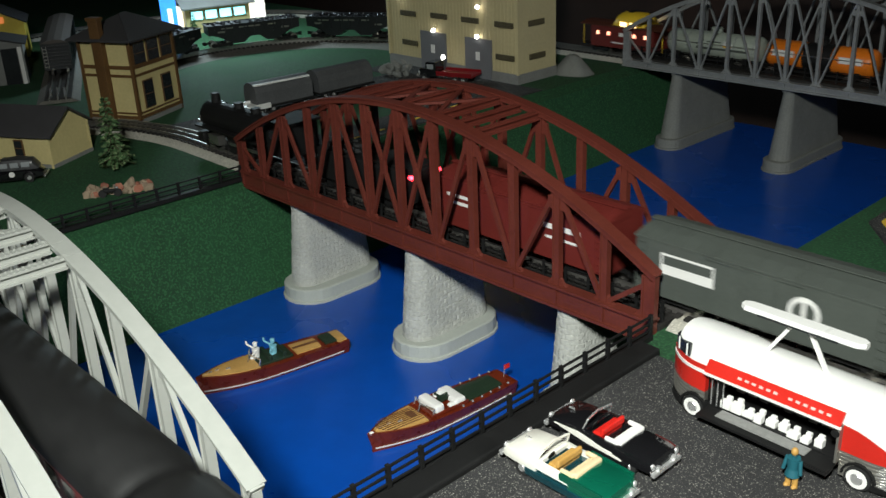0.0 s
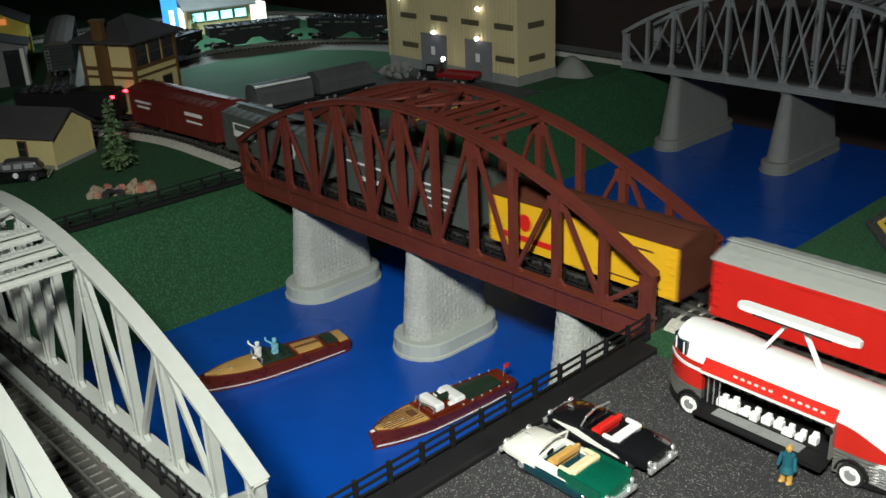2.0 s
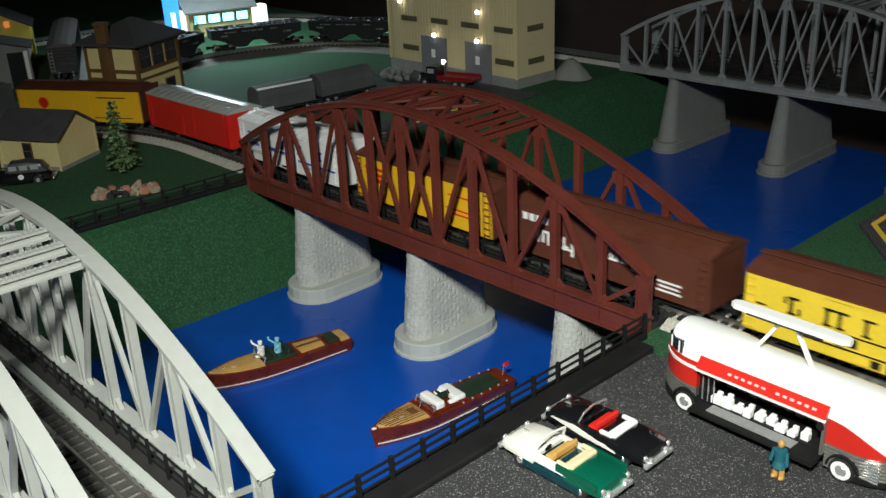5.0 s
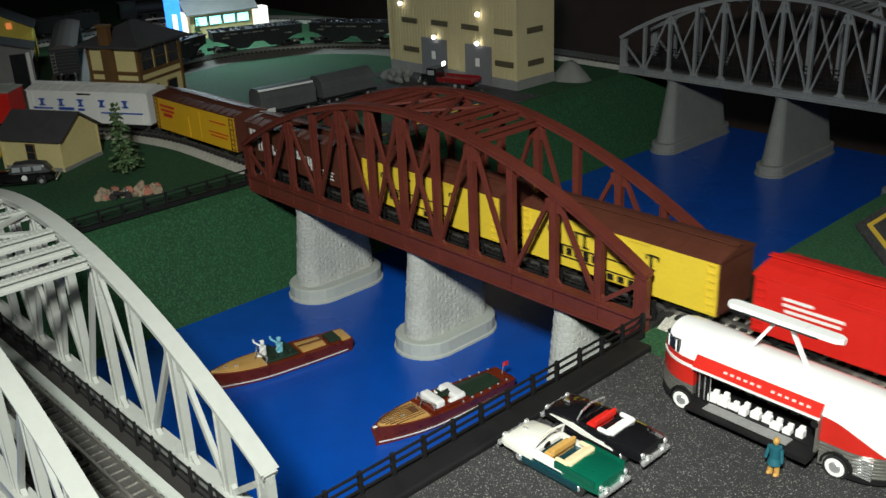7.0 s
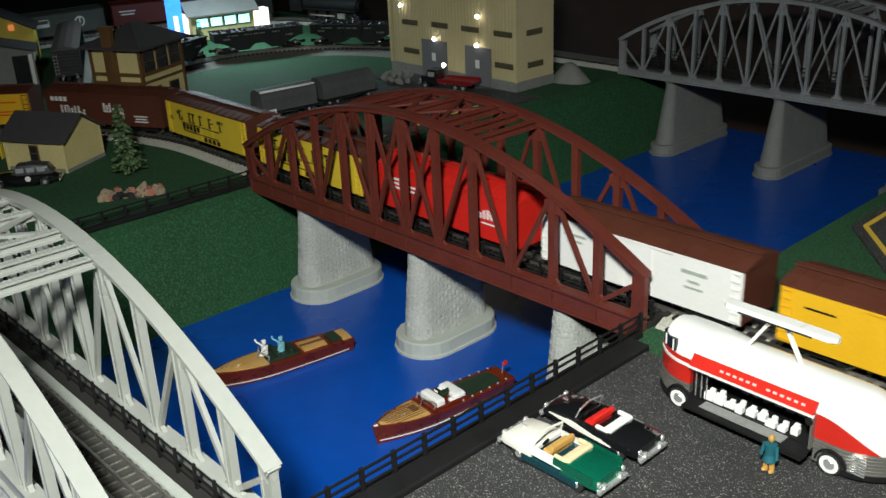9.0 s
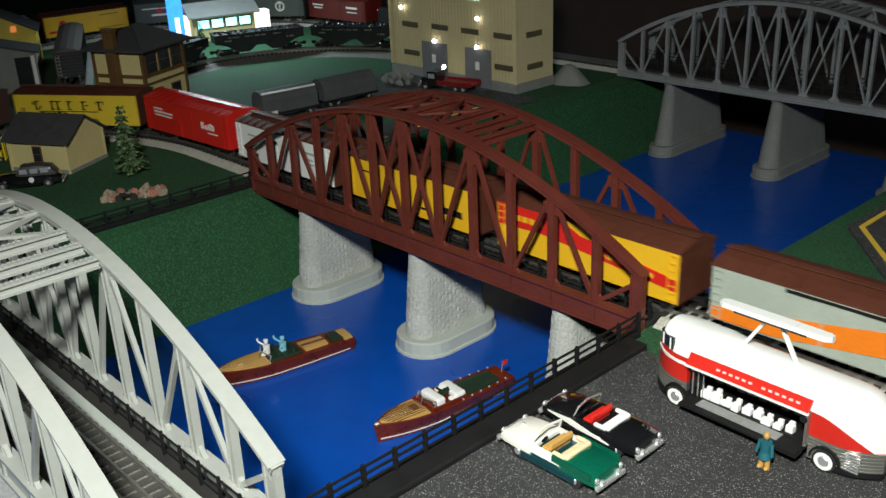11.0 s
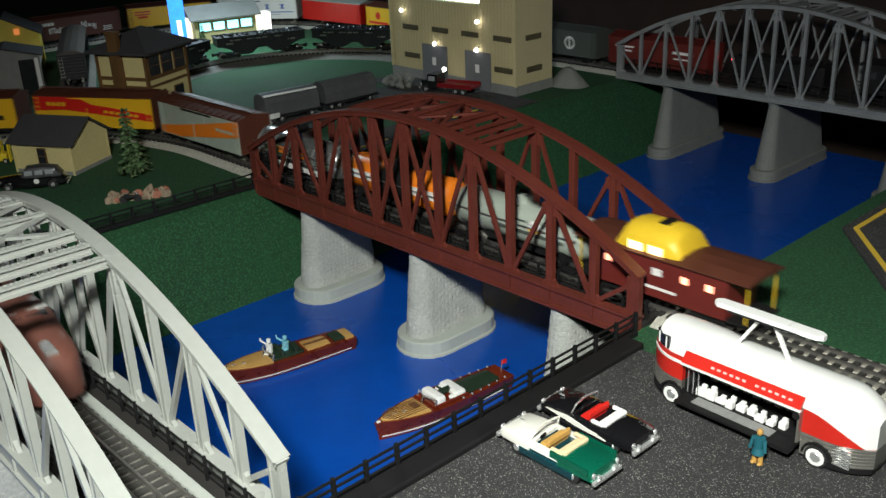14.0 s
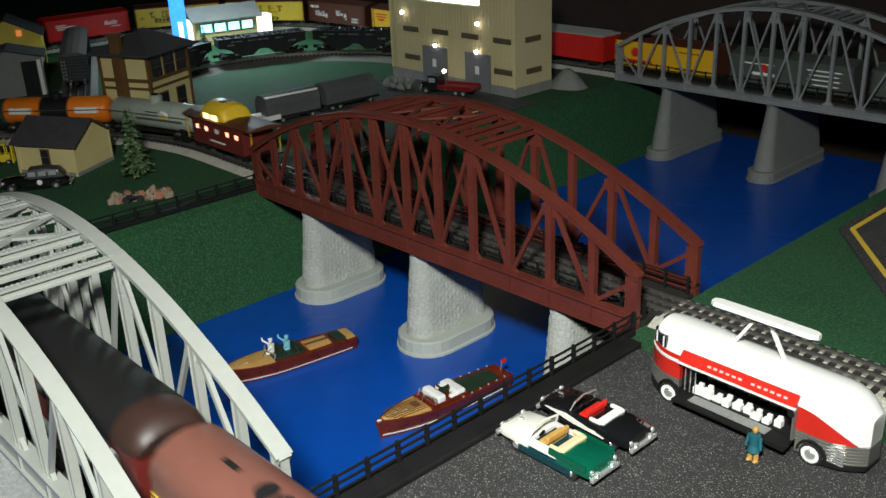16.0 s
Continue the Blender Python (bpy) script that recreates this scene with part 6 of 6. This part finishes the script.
# ---- hopper siding and its cars ----
SIDING = Line(-0.93 - 0.395 * math.cos(radians(48)), 0.485 - 0.395 * math.sin(radians(48)), radians(138), [(0, 0.395, -138), (0.4, 0, 0)])
SPUR = Line(-1.13, 0.02, radians(155.5), [(0.78, 0, 0)])
track("track_3", SIDING, 0, SIDING.total, "curved siding track on grey ballast", lambda x, y: False, inner=0.075, bed=M_BALLAST_DARK)
track("track_4", SPUR, 0, SPUR.total, "short spur track ending beside the tower", lambda x, y: False, bed=M_BALLAST_DARK)
M_COAL = mat("coal", (0.012, 0.012, 0.014), 0.35, vary=0.4, scale=150)
M_CARROOF = mat("dull_brown_roof", (0.085, 0.07, 0.062), 0.6, vary=0.25, scale=30)
M_HOPPER = mat("black_hopper_paint", (0.014, 0.015, 0.018), 0.4, vary=0.2)


def hopper(line, s, label):
    a, b = line.at(s + 0.07), line.at(s - 0.07)
    turn = math.degrees(math.atan2(a[1] - b[1], a[0] - b[0]))
    root = thing("hopper_car", ((a[0] + b[0]) / 2, (a[1] + b[1]) / 2, RAIL), label, "train car", "coal hopper cars", turn)
    bm = bmesh.new()
    loft(bm, [[(x, -0.031, z), (x, 0.031, z), (x, 0.031, 0.058), (x, -0.031, 0.058)] for x, z in ((-0.118, 0.036), (-0.1, 0.034), (-0.055, 0.012), (-0.03, 0.012), (-0.012, 0.026), (0.012, 0.026), (0.03, 0.012), (0.055, 0.012), (0.1, 0.034), (0.118, 0.036))])
    part("body", bm, M_HOPPER, root)
    part("rim", boxes(((0, -0.032, 0.0585), (0.24, 0.003, 0.003)), ((0, 0.032, 0.0585), (0.24, 0.003, 0.003)), ((0.119, 0, 0.0585), (0.003, 0.066, 0.003)), ((-0.119, 0, 0.0585), (0.003, 0.066, 0.003))), M_HOPPER, root)
    for k in range(9):
        for sd in (-1, 1):
            part("rib", boxes(((-0.1 + k * 0.025, sd * 0.0318, 0.045), (0.003, 0.002, 0.026))), M_HOPPER, root)
    bars(root, "lettering", M_STEEL, [(-0.07, 0.051, 0.03, 0.003), (-0.03, 0.051, 0.02, 0.003), (0.0, 0.051, 0.03, 0.003), (0.045, 0.051, 0.02, 0.003), (-0.085, 0.043, 0.02, 0.004), (0.08, 0.04, 0.02, 0.004)], y=0.0322)
    bm = bmesh.new()
    rnd = random.Random(int(s * 100))
    for k in range(90):
        x, y = rnd.uniform(-0.11, 0.11), rnd.uniform(-0.027, 0.027)
        rock(bm, (x, y, 0.0545 + 0.005 * math.cos(y * 50) + 0.0015 * math.sin(x * 60)), (0.006, 0.005, 0.003), rnd)
    tagged(part("coal_load", bm, M_COAL, root, "shiny coal load"), kind="stuff")
    for x in (-0.085, 0.085):
        truck(root, x)
    for x in (-0.122, 0.122):
        coupler(root, x)


# stations along the curve from its lower end
for s in (0.189, 0.462, 0.734, 1.006):
    hopper(SIDING, s, "black coal hopper car standing on the siding")


def spur_car():
    """A long dark closed car, its end toward the tower."""
    a = SPUR.at(0.225)
    root = thing("closed_car", (a[0], a[1], RAIL), "long dark closed freight car on the spur track", "train car", turn=155.5)
    ln, w = 0.44, 0.031
    part("body", boxes(((ln / 2, 0, 0.0455), (ln, 2 * w, 0.061)), bevel=0.001), M_HOPPER, root)
    bm = bmesh.new()
    loft(bm, [[(x, -w - 0.001, 0.076), (x, -w * 0.5, 0.0825), (x, 0, 0.0845), (x, w * 0.5, 0.0825), (x, w + 0.001, 0.076)] for x in (-0.003, ln + 0.003)])
    part("roof", bm, M_CARROOF, root, "dull brown roof")
    for k in range(7):
        part("end_rib", boxes(((-0.001, 0, 0.024 + k * 0.0075), (0.003, 2 * w - 0.006, 0.0028))), M_HOPPER, root)
    for k in range(16):
        for s in (-1, 1):
            part("rib", boxes(((0.012 + k * 0.025, s * w, 0.0455), (0.003, 0.002, 0.058))), M_HOPPER, root)
    part("ladder", boxes(((-0.0025, 0.028, 0.045), (0.002, 0.001, 0.05)), ((-0.0025, 0.02, 0.045), (0.002, 0.001, 0.05)), *[((-0.003, 0.024, 0.024 + 0.008 * k), (0.0014, 0.009, 0.0014)) for k in range(6)]), M_STEEL, root, "steel ladder")
    part("end_lamp", ball(bmesh.new(), (-0.004, -0.018, 0.018), (0.0025, 0.003, 0.003), 8, 6), M_CHROME, root)
    part("end_lamp", ball(bmesh.new(), (-0.004, 0.012, 0.018), (0.0025, 0.003, 0.003), 8, 6), M_CHROME, root)
    for x in (0.05, ln - 0.05):
        truck(root, x)
    coupler(root, -0.004)


spur_car()
part_stop = thing("buffer_stop", (-1.145, 0.027, RAIL - 0.006), "bright metal buffer stop at the spur's end", "buffer stop", turn=155.5)
for y in (-0.014, 0.0, 0.014):
    bm = bmesh.new()
    beam(bm, (0.0, y, 0.002), (0.03, y, 0.016), 0.004, 0.003)
    part("stay", bm, M_CHROME, part_stop)

# ---- lit station at the back ----
M_SLATE = mat("slate_grey_siding", (0.22, 0.22, 0.21), 0.75, vary=0.15)
M_CYAN = mat("cyan_lit_window", (0.35, 0.95, 1.0), 0.5, vary=0.05, emit=2.2)
M_BLUEGLOW = mat("blue_white_screen", (0.04, 0.27, 1.0), 0.5, vary=0.5, scale=8, emit=1.5)
M_GLOW = mat("white_light_patch", (1.0, 0.97, 0.88), 0.6, vary=0.05, emit=1.1)
st = thing("lit_station", (-1.63, 0.71, G), "brightly lit station house with cyan glowing windows", "building", turn=78)
st.scale = (1.12, 1, 1)
part("wall", boxes(((0, 0.04, 0.036), (0.17, 0.08, 0.072))), M_CREAM, st)
bm = bmesh.new()
loft(bm, [[(x, y, z) for y, z in ((-0.016, 0.07), (0.04, 0.105), (0.096, 0.07), (0.096, 0.074), (0.04, 0.11), (-0.016, 0.074))] for x in (-0.098, 0.098)])
part("roof", bm, M_SLATE, st, "slate grey roof")
for k in range(4):
    f = part("window", boxes(((-0.057 + k * 0.038, -0.0015, 0.05), (0.034, 0.003, 0.027))), M_BLACK, st)
    part("pane", boxes(((-0.057 + k * 0.038, -0.0032, 0.05), (0.03, 0.0015, 0.023))), M_CYAN, f, "glowing cyan pane")
# Two solid boxes emit all over, standing in for bright light beside the house.
part("annex_glow", boxes(((-0.104, 0.05, 0.037), (0.036, 0.05, 0.074)), bevel=0.001), M_GLOW, st, "white box emitting for the bright glow beside the station")
part("porch_glow", boxes(((0.112, 0.02, 0.036), (0.034, 0.04, 0.072)), bevel=0.001), M_GLOW, st, "white box emitting for the bright patch right of the station")
bb = thing("billboard", (-1.69, 0.587, G), "tall blue and white backlit billboard", "billboard", turn=48)
part("panel", boxes(((0, 0, 0.115), (0.044, 0.006, 0.2))), M_BLUEGLOW, bb, "glowing blue panel")
for x in (-0.03, 0.03):
    part("leg", boxes(((x, 0, 0.008), (0.005, 0.005, 0.016))), M_BLACK, bb)
conifer((-1.58, 0.60, G), 0.07, "tiny dark conifer in front of the station", 5)

# ---- houses at the left ----
M_HOUSEYELLOW = mat("yellow_siding", (0.8, 0.62, 0.1), 0.7, vary=0.1, scale=20)
M_ORANGEGLOW = mat("orange_lit_window", (1.0, 0.3, 0.08), 0.5, vary=0.3, scale=200, emit=0.5)
h1 = gabled("workshop", (-1.453, -0.081, G), -23, 0.1, 0.155, 0.09, 0.11, M_SLATE, "dark grey workshop with a pale door post")
part("door_post", boxes(((0.002, 0.147, 0.042), (0.006, 0.008, 0.084))), M_WHITE, h1)
part("doorway", boxes(((0.001, 0.124, 0.041), (0.003, 0.034, 0.082))), M_GLASS_DARK, h1)
h2 = gabled("yellow_house", (-1.786, 0.034, G), -23, 0.14, 0.17, 0.092, 0.135, M_HOUSEYELLOW, "yellow gabled house with a small lit window")
part("lit_window", boxes(((0.0015, 0.117, 0.1), (0.003, 0.013, 0.015))), M_ORANGEGLOW, h2, "orange lit window")
fl = thing("forklift", (-0.862, -0.235, G), "small yellow forklift standing behind the shed", "forklift", turn=60)
M_FORK = mat("forklift_yellow", (0.75, 0.55, 0.02), 0.4, vary=0.1)
part("body", boxes(((0, 0, 0.012), (0.026, 0.018, 0.014)), ((-0.008, 0, 0.022), (0.008, 0.016, 0.008)), bevel=0.002), M_FORK, fl)
part("mast", boxes(((0.017, 0.006, 0.022), (0.003, 0.003, 0.04)), ((0.017, -0.006, 0.022), (0.003, 0.003, 0.04))), M_FORK, fl)
part("cage", boxes(((0.006, 0.007, 0.028), (0.002, 0.002, 0.02)), ((-0.008, 0.007, 0.028), (0.002, 0.002, 0.02)), ((0.006, -0.007, 0.028), (0.002, 0.002, 0.02)), ((-0.008, -0.007, 0.028), (0.002, 0.002, 0.02)), ((-0.001, 0, 0.0385), (0.02, 0.018, 0.002))), M_FORK, fl)
for x in (-0.009, 0.009):
    for s in (-1, 1):
        wheel(fl, (x, s * 0.008, 0.005), 0.005, 0.004, white=False)


M_FLOWER = mat("red_blossom", (0.4, 0.03, 0.06), 0.7, vary=0.4, scale=150, island=0.8)
bush = thing("flower_bush", (-1.44, -0.125, G), "low bush with red blossoms beside the workshop", "bush")
rnd = random.Random(17)
leaf, bloom = bmesh.new(), bmesh.new()
for k in range(150):
    a, r = rnd.uniform(0, 2 * math.pi), rnd.uniform(0, 1) ** 0.5
    p = Vector((0.03 * r * math.cos(a), 0.045 * r * math.sin(a), 0.004 + 0.024 * (1 - r * r) * rnd.uniform(0.5, 1.1)))
    d = Vector((rnd.uniform(-1, 1), rnd.uniform(-1, 1), rnd.uniform(0.1, 1))).normalized() * 0.006
    e = d.orthogonal().normalized() * 0.0024
    tgt = bloom if k % 2 else leaf
    tgt.faces.new([tgt.verts.new(q) for q in (p, p + d * 0.5 + e, p + d, p + d * 0.5 - e)])
tagged(part("leaves", leaf, M_NEEDLE, bush, "dark green leaves"), kind="stuff")
tagged(part("blossom", bloom, M_FLOWER, bush, "red blossoms"), kind="stuff")

# ---- what moves ----
# Place of the reference coupling, measured along the main bridge's line (the train heads to lower values).
RUN = [(0, 1.215), (0.5, 1.02), (1, 0.817), (1.5, 0.62), (2, 0.41), (2.5, 0.2), (3, 0.001), (3.5, -0.19), (4, -0.385), (5, -0.745), (6, -1.05), (6.6, -1.22), (7, -1.33), (8, -1.615), (9, -1.897), (9.2, -1.957), (10, -2.22), (11, -2.565), (11.6, -2.79), (12, -2.92), (12.5, -3.11), (13, -3.292), (13.5, -3.502), (14, -3.73), (14.5, -3.955), (15, -4.175), (15.5, -4.405), (16, -4.65)]
FRONT_RUN = [(0, -8.58), (1.0, -7.96), (14.2, 0.224), (14.5, 0.41), (16, 1.34)]


def glide(rows, t):
    ts, vs = [r[0] for r in rows], [r[1] for r in rows]
    return float(np.interp(t, ts, vs))


def on_line(line, s, axle):
    a, b = line.at(s + axle), line.at(s - axle)
    x, y = (a[0] + b[0]) / 2, (a[1] + b[1]) / 2
    return pose(x, y, RAIL, 0, 0, math.degrees(math.atan2(a[1] - b[1], a[0] - b[0])))


def motions():
    times = [i * 0.25 for i in range(65)]
    for ob, back in CARS:
        walk(ob, [(t, on_line(LOOP, 1.67 - glide(RUN, t) - back, 0.085)) for t in times])
    for ob, back in COACHES:
        walk(ob, [(t, on_line(FRONT, glide(FRONT_RUN, t) + 1.0 - back, 0.1)) for t in times])


motions()
